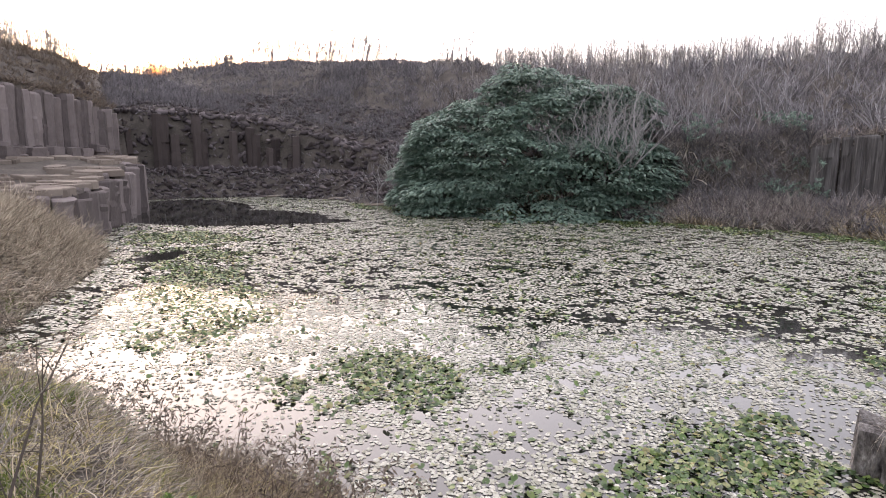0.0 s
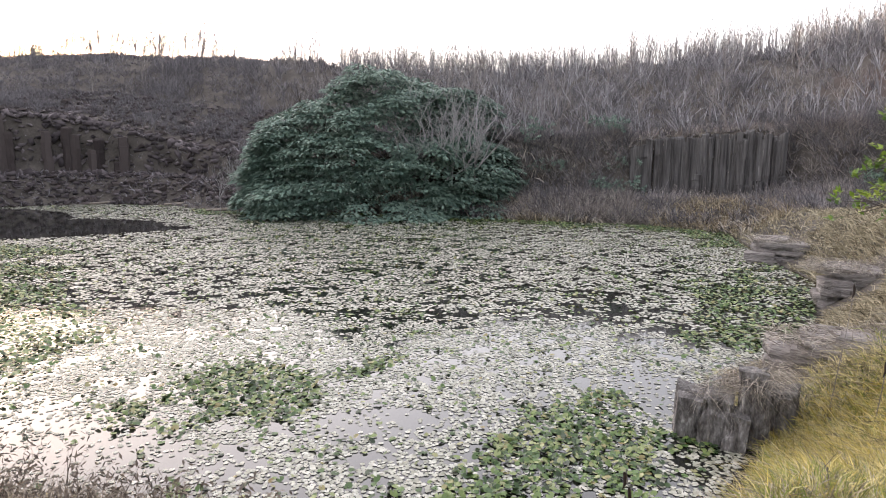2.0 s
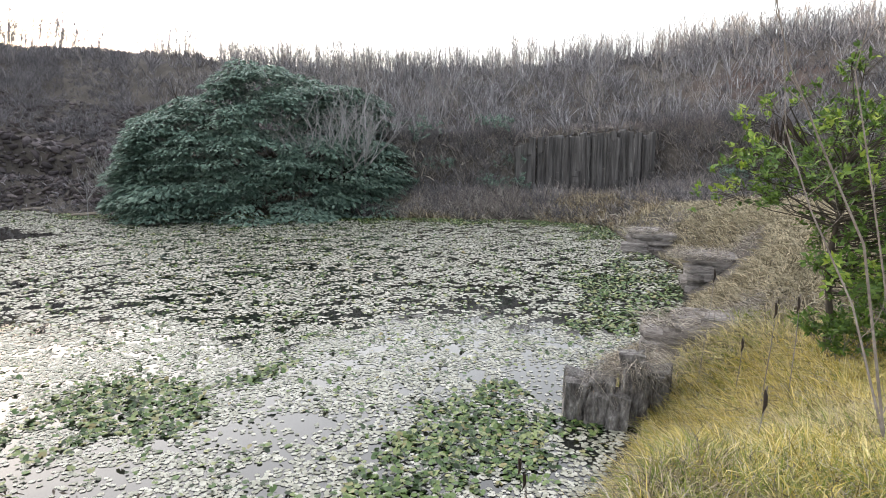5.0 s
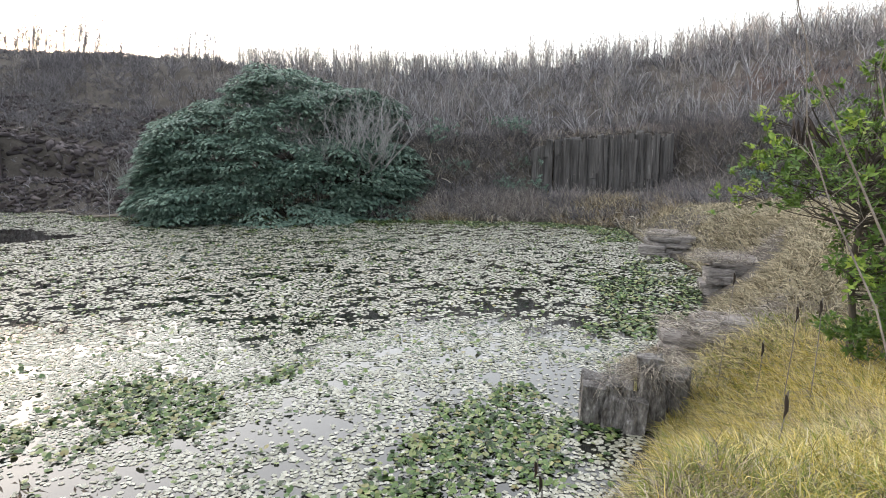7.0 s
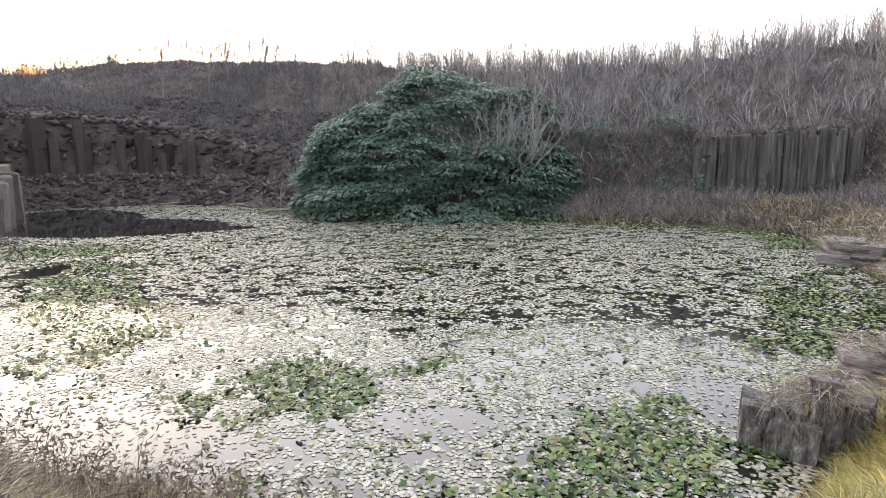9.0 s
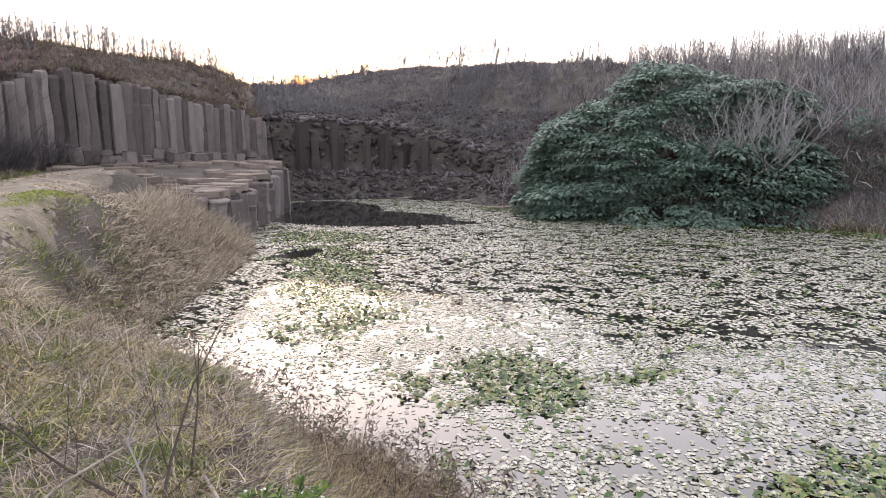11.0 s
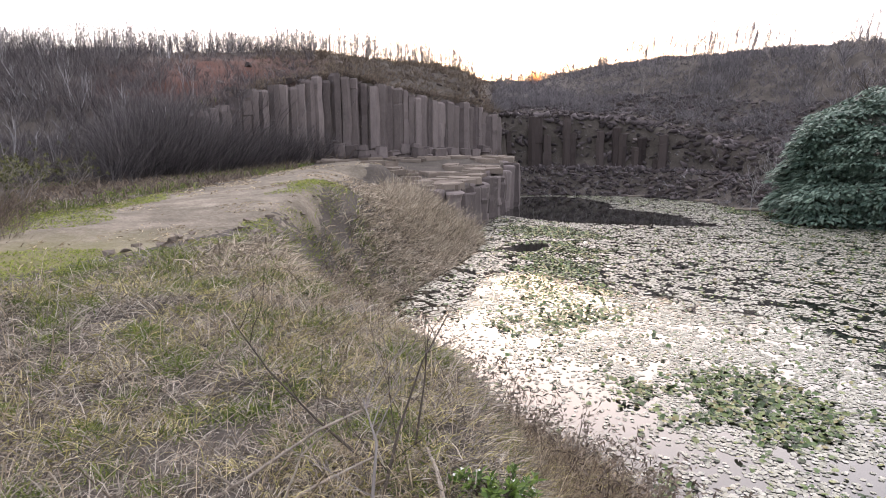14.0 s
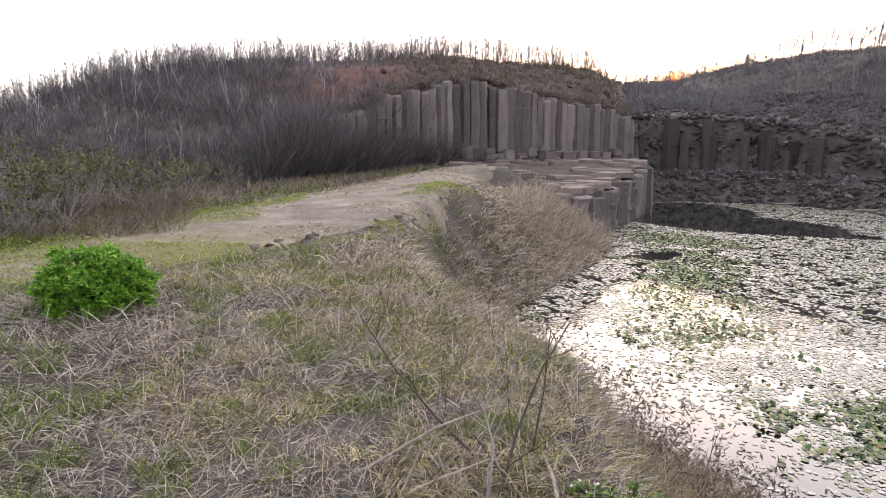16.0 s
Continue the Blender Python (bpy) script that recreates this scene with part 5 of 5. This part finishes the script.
def rock_group(name, label, blocks_, stone=M_BLOCK):
    """A rock of several cut blocks: (heading, distance, half sizes, top height, turn)."""
    a, r_ = blocks_[0][0], blocks_[0][1]
    x, y = polar(a, r_)
    g = empty(name, (x, y, 0), label, "rock")
    for a, r_, sx_, sy_, sz_, top, turn in blocks_:
        x, y = polar(a, r_)
        if stone is M_LEDGE:
            z = top
            while z > land_at(x, y) - 0.1 and z > top - 0.8:  # thin beds of rock, each set back from the next
                thick = random.uniform(0.12, 0.26)
                me = ledge_bed(sx_ * random.uniform(0.93, 1.1), sy_ * random.uniform(0.93, 1.1), thick)
                ob = part("bed", me, stone, g)
                ob.matrix_basis = Matrix.Translation(-Vector(g.location)) @ pose(x + random.gauss(0, 0.06), y + random.gauss(0, 0.06), z - thick, random.uniform(-2, 2), random.uniform(-2, 2), turn + random.uniform(-8, 8))
                z -= thick * 0.92
            continue
        sz_ = top / 2 + 0.2
        b = bmesh.new()
        bmesh.ops.create_cube(b, size=2.0)
        for vv in b.verts:
            vv.co = Vector((vv.co.x * sx_ * random.uniform(0.84, 1.12), vv.co.y * sy_ * random.uniform(0.84, 1.12), vv.co.z * sz_ * random.uniform(0.94, 1.04)))
        bmesh.ops.subdivide_edges(b, edges=b.edges, cuts=8, use_grid_fill=True)
        o = Vector((a, r_, 0))
        for vv in b.verts:
            q = vv.co.copy()
            chip = max(0.0, noise.noise(q * 3.2 + o) - 0.12) * 0.32
            k = noise.noise(Vector((q.x * 11, q.y * 11, q.z * 2.2)) + o) * 0.03 - chip * (abs(q.z) > 0.3 * sz_)
            vv.co = q + Vector((q.x, q.y, 0)).normalized() * k + Vector((0, 0, noise.noise(q * 6 + o) * 0.03 - chip * 0.5))
        ob = part("block", b, stone, g)
        ob.matrix_basis = Matrix.Translation(-Vector(g.location)) @ pose(x, y, top - sz_, random.uniform(-3, 3), random.uniform(-4, 4), turn)
    return g


rock_group("pond_rock", "cut grey basalt block standing in the pond's edge", [(-29.5, 9.1, 0.24, 0.3, 0.6, 0.60, -25), (-31.6, 9.0, 0.2, 0.3, 0.7, 0.66, -34), (-33.2, 8.85, 0.16, 0.24, 0.7, 0.5, -30), (-34.7, 9.1, 0.2, 0.26, 0.9, 1.06, -34), (-36.4, 9.35, 0.24, 0.3, 0.7, 0.72, -40)])
rock_group("shore_rock", "low layered grey rock on the grassy shore", [(-34.9, 25.6, 0.6, 0.8, 0.35, 0.84, -34), (-34.3, 24.9, 0.5, 0.4, 0.3, 0.36, -30), (-36.4, 25.6, 0.5, 0.8, 0.3, 0.7, -38)], M_LEDGE)
rock_group("shore_rock", "flat cracked rock ledge in dry grass", [(-40.9, 19.2, 0.8, 0.7, 0.25, 1.0, -41), (-39.3, 18.8, 0.4, 0.5, 0.35, 0.72, -35), (-43.2, 18.8, 0.7, 0.6, 0.2, 1.1, -46)], M_LEDGE)
rock_group("shore_rock", "broad flat rock ledge under dead grass", [(-38.0, 12.0, 0.6, 0.7, 0.25, 0.66, -38), (-40.6, 11.7, 0.7, 0.8, 0.25, 0.98, -43), (-43.0, 11.0, 0.55, 0.35, 0.3, 1.2, -42)], M_LEDGE)
# thatch of dead stems over the flat ledges
fld = Field()
for az_, r_, wd, dp, zz, n in ((-40.6, 11.6, 1.1, 0.75, 0.95, 1300), (-41.0, 19.4, 1.2, 1.0, 0.95, 2600), (-35.4, 25.4, 0.9, 0.8, 0.8, 900)):
    c, t = Vector((*polar(az_, r_), zz)), radians(az_)
    p, q = rng.uniform(-wd, wd, n), rng.uniform(-dp, dp, n)
    m = fractal(p * 1.7 + az_, q * 1.7, 161) > -0.08
    p, q = p[m], q[m]
    x, y = c.x + p * math.cos(t) - q * math.sin(t), c.y + p * math.sin(t) + q * math.cos(t)
    z = np.maximum(zz + rng.uniform(-0.06, 0.05, len(x)), land(x, y))
    fld.add(*ribbons(np.stack([x, y, z], -1), upward(len(x), 2.6), rng.uniform(0.12, 0.42, len(x)), np.full(len(x), 0.011), rng.uniform(0.2, 1.0, len(x))))
tagged(new("ledge_thatch", fld.mesh("ledge_thatch", M_DEAD)), "dead grey stems matted over the flat rock ledges", "grass", kind="stuff")

# ---- dead twigs, stalks and driftwood ----
def stick(name, label, category, pts, r0, r1, material=M_WOOD, forks=0):
    """A stick, or a stem with its side twigs as parts."""
    pts = [Vector(p) for p in pts]
    k, fld = len(pts), Field()
    tube(fld, pts, [r0 + (r1 - r0) * i / (k - 1) for i in range(k)], 6)
    if not forks:
        return tagged(new(name, fld.mesh(name, material, True)), label, category)
    thing = empty(name, pts[0], label, category)
    under(thing, part("stem", fld.mesh("stem", material, True), material))
    for i in range(forks):
        fld, j = Field(), random.randint(1, k - 1)
        q = pts[j - 1].lerp(pts[j], random.random())
        grow(fld, q, (random.gauss(0, 0.6), random.gauss(0, 0.6), random.uniform(0.3, 1.0)), random.uniform(0.18, 0.4), r1 * 1.1, 1, 0.5, 0.1, None, 4)
        under(thing, part("twig", fld.mesh("twig", material, True), material))
    return thing


def ap(az, r_, h):
    """A place at a heading and distance, h above the ground."""
    x, y = polar(az, r_)
    return x, y, land_at(x, y) + h


def ae(az, el, r_):
    """A place at a heading and a slope from the standpoint's eye height."""
    return (*polar(az, r_), 4.0 + r_ * math.tan(radians(el)))


stick("dead_stick", "bleached bare stick leaning in the grass", "stick", [ae(40.2, -33.0, 2.4), ae(41.2, -29.5, 2.7), ae(42.2, -27.6, 2.95)], 0.012, 0.008)
stick("dead_branch", "long grey branch lying across dry grass", "branch", [ae(66, -31, 2.7), ae(59.5, -28.6, 2.8), ae(53, -25.6, 3.0), ae(47.5, -23.7, 3.2)], 0.010, 0.006, M_WOOD, 2)
stick("dead_branch", "long grey branch lying across dry grass", "branch", [ae(59, -32.2, 2.5), ae(53, -30.0, 2.65), ae(47.6, -28.2, 2.8)], 0.009, 0.006, M_WOOD, 1)
stick("dead_sapling", "thin dark leafless sapling in the grass", "sapling", [ae(49, -28, 2.9), ae(53, -24.6, 3.1), ae(57.2, -20, 3.4), ae(60.2, -15.3, 3.6)], 0.008, 0.0025, M_DARKBARK, 5)
stick("dead_sapling", "thin dark leafless sapling in the grass", "sapling", [ae(46.5, -31, 2.6), ae(45.0, -26, 2.8), ae(42.6, -20, 3.1), ae(40.0, -15.6, 3.3)], 0.009, 0.0025, M_DARKBARK, 6)
stick("dead_sapling", "thin grey leafless sapling in the grass", "sapling", [ae(47.8, -32, 2.5), ae(47.2, -27, 2.6), ae(48.5, -23, 2.7)], 0.009, 0.003, M_BARK, 5)
stick("dead_sapling", "thin dark leafless sapling in the grass", "sapling", [ae(43.5, -28, 3.0), ae(42.4, -22, 3.2), ae(41.9, -16.5, 3.3)], 0.007, 0.0025, M_DARKBARK, 5)
stick("bare_whip", "long bare grey whip leaning over the bank", "branch", [ap(-54, 5.0, 0.2), (*polar(-51.3, 5.0), 3.36), (*polar(-47.7, 5.0), 4.05), (*polar(-45, 5.0), 4.6), (*polar(-43.2, 5.0), 5.2)], 0.011, 0.004, M_TWIGWOOD, 5)
stick("bare_whip", "long bare grey whip leaning over the bank", "branch", [ap(-54, 4.6, 0.2), (*polar(-51.0, 4.7), 3.0), (*polar(-47.5, 4.8), 3.6), (*polar(-45.2, 5.0), 4.15), (*polar(-44.6, 5.0), 4.75)], 0.009, 0.003, M_TWIGWOOD, 6)
stick("bare_whip", "thin bare grey whip among green leaves", "branch", [ap(-55, 5.6, 0.2), (*polar(-51.0, 5.8), 3.9), (*polar(-49.5, 5.9), 4.6), (*polar(-50.5, 6.0), 5.3)], 0.009, 0.003, M_TWIGWOOD, 5)

for az_, r_, h in ((-45.5, 5.0, 0.55), (-40.8, 9.3, 1.75), (-43.4, 8.5, 1.0), (-45.7, 8.0, 1.4), (-47.3, 7.8, 1.4), (-24.1, 5.7, 0.95), (-24.6, 5.6, 0.85)):
    top = Vector(ap(az_, r_, h))
    x, y, z = ap(az_ + random.uniform(-1, 1), r_ + 0.1, 0)
    st = empty("dead_stalk", (x, y, z), "thin dry stalk carrying a black hanging pod", "stalk", "stalks with pods")
    fld, pod = Field(), Field()
    tube(fld, [(x, y, z - 0.05), Vector((x, y, z)).lerp(top, 0.6) + Vector((0.03, 0, 0.05)), top + Vector((0.02, 0, 0.03)), top], [0.006, 0.005, 0.004, 0.003], 4)
    tube(pod, [top, top + Vector((0.01, 0, -0.05)), top + Vector((0.015, 0, -0.12)), top + Vector((-0.01, 0, -0.19))], [0.006, 0.018, 0.016, 0.003], 6)
    stem = part("stem", fld.mesh("stem", M_BARK), M_BARK)
    under(st, stem)
    part("pod", pod.mesh("pod", M_POD, True), M_POD, stem, "black dried pod")

# seeding weeds that stand against the water
fld = Field()
x, y = sector(950, 12, 52, 4.2, 11.5, 1.2)
m = (pond_distance(x, y) > 0.05) & (pond_distance(x, y) < 1.5)
x, y = x[m], y[m]
n = len(x)
b = np.stack([x, y, land(x, y)], -1)
h = rng.uniform(0.45, 1.05, n)
w = upward(n, 0.28) + [0.25, 0.1, 0]
fld.add(*ribbons(b, w, h, np.full(n, 0.013), rng.uniform(0.1, 0.4, n)))
for k in range(14):
    c = b + unit(w) * (h * rng.uniform(0.5, 1.0, n))[:, None] + rng.normal(0, 0.03, (n, 3))
    fld.add(*leaves(c, rng.normal(0, 0.6, (n, 3)) + [0.4, 0.1, -0.2], rng.normal(0, 0.5, (n, 3)) + [0, 0, 1], rng.uniform(0.05, 0.11, n), rng.uniform(0.014, 0.028, n)))
tagged(new("seeding_weeds", fld.mesh("seeding_weeds", M_WEED)), "wispy seeding weeds standing against bright water", "weeds", kind="stuff")

# driftwood and litter on the far shore
for az_, r_ in ((16.7, 46.6), (15.9, 45.6), (17.4, 47.0), (23.0, 49.6), (13.4, 41.4), (14.0, 41.8)):
    x, y = polar(az_, r_)
    stick("driftwood", "pale driftwood lying at the water's edge", "driftwood", [(x - 0.7, y, 0.08), (x, y + 0.1, 0.14), (x + 0.7, y - 0.1, 0.22)], 0.07, 0.04)
x, y = polar(-11.5, 36.2)
b = rock_bmesh(0.22, 0.16, 0.13, 14)
ob = tagged(part("litter", b, M_LITTER), "white scrap of litter at the water's edge", "litter")
ob.location = (x, y, 0.2)

# tall plumed reeds standing in loose groups on the skyline
fld = Field()
n = 520
seat_ = rng.uniform(3, 37, 60)
a = np.clip(seat_[rng.integers(0, 60, n)] + rng.normal(0, 0.7, n), 3.5, 37)
r_ = np.interp(a, RIDGE_AZ, RIDGE_R) + rng.uniform(-1.5, 1.0, n)
x, y = -np.sin(np.radians(a)) * r_, np.cos(np.radians(a)) * r_
b = np.stack([x, y, land(x, y) - 0.1], -1)
h = rng.uniform(1.0, 4.4, n) * np.where(a > 25, 0.5, 1.0)
w = upward(n, 0.09) + [0.10, 0, 0]
for k in range(3):
    fld.add(*ribbons(b, w, h, np.full(n, 0.05), np.full(n, 0.12)))
for k in range(16):
    c = b + unit(w) * (h * rng.uniform(0.3, 1.0, n) ** 0.7)[:, None]
    fld.add(*leaves(c, rng.normal(0, 0.35, (n, 3)) + [0.35, 0, 0.55], rng.normal(0, 1, (n, 3)), rng.uniform(0.2, 0.5, n), rng.uniform(0.05, 0.09, n)))
tagged(new("ridge_reeds", fld.mesh("ridge_reeds", M_PTWIG)), "tall plumed reeds scattered along the skyline", "reeds", kind="stuff")

# dead vines over the cut rock at the pond's edge
n = 1000
a, r_ = -30.2 - 6.6 * rng.uniform(0, 1, n) ** 0.8, rng.uniform(8.75, 9.5, n)
b = np.stack([-np.sin(np.radians(a)) * r_, np.cos(np.radians(a)) * r_, 0.55 + 0.075 * np.clip(-29.5 - a, 0, 6) + rng.uniform(-0.1, 0.12, n)], -1)
w = rng.normal(0, 1, (n, 3)) * [1, 1, 0.35] + [0.15, -0.35, 0]
v, f = ribbons(b, w, rng.uniform(0.12, 0.42, n), np.full(n, 0.0055), rng.uniform(0.8, 2.2, n))
tagged(new("dead_vines", tri_mesh("dead_vines", v, f, M_DEAD)), "dead grey vines trailing over the cut rock", "vines", kind="stuff")

# stones and crumbs strewn over the road
pebbles = []
for i in range(5):
    b = rock_bmesh(0.07, 0.05, 0.03, 10)
    me = bpy.data.meshes.new("stone")
    b.to_mesh(me)
    b.free()
    me.materials.append(M_SLAB)
    pebbles.append(me)
for i in range(34):
    k = random.randint(3, 5)
    p, q = Vector(ROAD[k][:2]), Vector(ROAD[k + 1][:2])
    nrm = Vector(((q - p).y, -(q - p).x)).normalized()
    c = p.lerp(q, random.random()) + nrm * random.uniform(0.8, 1.15) * ROAD[k][2]
    ob = new("stone", random.choice(pebbles))
    sc = random.uniform(0.6, 2.4)
    ob.location, ob.scale, ob.rotation_euler = (c.x, c.y, land_at(c.x, c.y) + 0.045), (sc, sc, sc), (0, 0, random.uniform(0, 6.28))
    tagged(ob, "small dusty stone lying on the dirt road", "stone", "stones on the road")

# dark green shrubs clinging to the low cliff, and one stand beside the columns
for i in range(14):
    a = random.uniform(-24, -12.5) if i < 10 else random.uniform(-46, -40)
    x, y = polar(a, float(np.interp(a, HILL_AZ, HILL_R)) + random.uniform(-1.2, 1.6))
    sh = empty("slope_shrub", (x, y, land_at(x, y)), "dark green shrub growing on the dry slope", "shrub", "shrubs on the slope")
    base = Vector(sh.location)
    br, lf, tips = Field(), Field(), []
    for k in range(7):
        an = random.uniform(0, 6.28)
        grow(br, base, (math.cos(an), math.sin(an), random.uniform(0.6, 1.6)), random.uniform(0.5, 0.8), 0.02, 2, 0.6, 0.2, tips, 3)
    rosettes(lf, tips, 9, 0.17, 0.075)
    boughs = part("branchwork", br.mesh("branchwork", M_BARK), M_BARK)
    under(sh, boughs)
    part("foliage", lf.mesh("foliage", M_LEAF), M_LEAF, boughs)

# rubble on the brow of the tall columns and on the red scar
for i in range(90):
    a = random.uniform(36, 60)
    x, y = polar(a, float(np.interp(a, HILL_AZ, HILL_R)) + (random.uniform(0.4, 2.2) if i % 2 else random.uniform(1.5, 9.0)))
    ob = new("boulder", random.choice(blocks))
    ob.location = (x, y, land_at(x, y) + random.uniform(-0.05, 0.08))
    ob.rotation_euler = (random.uniform(-0.4, 0.4), random.uniform(-0.4, 0.4), random.uniform(0, 6.28))
    tagged(ob, "dark basalt boulder on the brow of the cliff", "boulder", "boulders on the brow")

# scree: loose stones over the slope and foot of the back wall
kinds = []
for i in range(8):
    b = rock_bmesh(0.2, 0.15, 0.1, 12)
    bmesh.ops.triangulate(b, faces=b.faces)
    b.verts.index_update()
    kinds.append((np.array([tuple(v.co) for v in b.verts]), np.array([[v.index for v in f.verts] for f in b.faces])))
    b.free()
fld = Field()
n = 2600
a = rng.uniform(9, 35.2, n)
r_ = np.interp(a, HILL_AZ, HILL_R) + np.where(rng.uniform(0, 1, n) < 0.62, rng.uniform(0.5, 9, n), rng.uniform(-3.6, 0.3, n))
x, y = -np.sin(np.radians(a)) * r_, np.cos(np.radians(a)) * r_
z = land(x, y)
m = pond_distance(x, y) > 0.1
for i in np.nonzero(m)[0]:
    v, f = kinds[i % 8]
    t, sc = rng.uniform(0, 6.28), rng.uniform(0.5, 1.7)
    c, q = math.cos(t), math.sin(t)
    fld.add(np.stack([v[:, 0] * c - v[:, 1] * q, v[:, 0] * q + v[:, 1] * c, v[:, 2]], -1) * sc + [x[i], y[i], z[i] + 0.03], f)
n = 520
a = rng.uniform(10, 35.2, n)
r_ = np.interp(a, HILL_AZ, HILL_R) + rng.uniform(-0.6, 1.8, n)
x, y = -np.sin(np.radians(a)) * r_, np.cos(np.radians(a)) * r_
z = land(x, y)
for i in range(n):
    v, f = kinds[i % 8]
    e = Euler((random.uniform(-0.8, 0.8), random.uniform(-0.8, 0.8), random.uniform(0, 6.28))).to_matrix()
    fld.add((v @ np.array(e).T) * rng.uniform(1.0, 2.6) + [x[i], y[i], z[i]], f)
tagged(new("scree", fld.mesh("scree", M_RUBBLE)), "loose grey scree under the dark back wall", "scree", kind="stuff")

# low dark leafy shrubs under the young tree
for az_, r_, hh in ((-53.0, 9.4, 1.0), (-50.6, 8.8, 0.75), (-55.0, 9.0, 1.2)):
    x, y = polar(az_, r_)
    sh = empty("leafy_shrub", (x, y, land_at(x, y)), "dark leafy shrub under the young tree", "shrub", "shrubs under the tree")
    base = Vector(sh.location)
    br, lf, tips = Field(), Field(), []
    for k in range(12):
        an = random.uniform(0, 6.28)
        grow(br, base, (math.cos(an), math.sin(an), random.uniform(0.8, 2.2)), random.uniform(0.35, 0.5) * hh, 0.012, 2, 0.6, 0.2, tips, 3)
    rosettes(lf, tips, 16, 0.11, 0.04)
    boughs = part("branchwork", br.mesh("branchwork", M_BARK), M_BARK)
    under(sh, boughs)
    part("foliage", lf.mesh("foliage", M_FRESH), M_FRESH, boughs)

# a low leafy weed with tiny white flowers among the dry stems
x, y = polar(34.8, 2.56)
weed = empty("leafy_weed", (x, y, land_at(x, y)), "low leafy green weed with tiny white flowers", "weed")
base = Vector(weed.location)
br, lf, fl, tips, buds = Field(), Field(), Field(), [], []
for k in range(70):
    a = random.uniform(0, 6.28)
    tip = base + Vector((math.cos(a) * random.uniform(0.02, 0.26), math.sin(a) * random.uniform(0.02, 0.2), random.uniform(0.03, 0.13)))
    tube(br, [base, base.lerp(tip, 0.6) + Vector((0, 0, 0.03)), tip], [0.004, 0.003, 0.002], 3)
    tips.append((tip, Vector((math.cos(a) * 0.4, math.sin(a) * 0.4, 1)).normalized()))
    if k % 3 == 0:
        buds.append((tip + Vector((0, 0, 0.03)), Vector((0, 0, 1))))
rosettes(lf, tips, 9, 0.05, 0.022)
rosettes(fl, buds, 5, 0.012, 0.008)
under(weed, part("stemwork", br.mesh("stemwork", M_DARKBARK), M_DARKBARK), part("foliage", lf.mesh("foliage", M_FRESH), M_FRESH), part("flowers", fl.mesh("flowers", M_LITTER), M_LITTER, None, "tiny white flowers"))
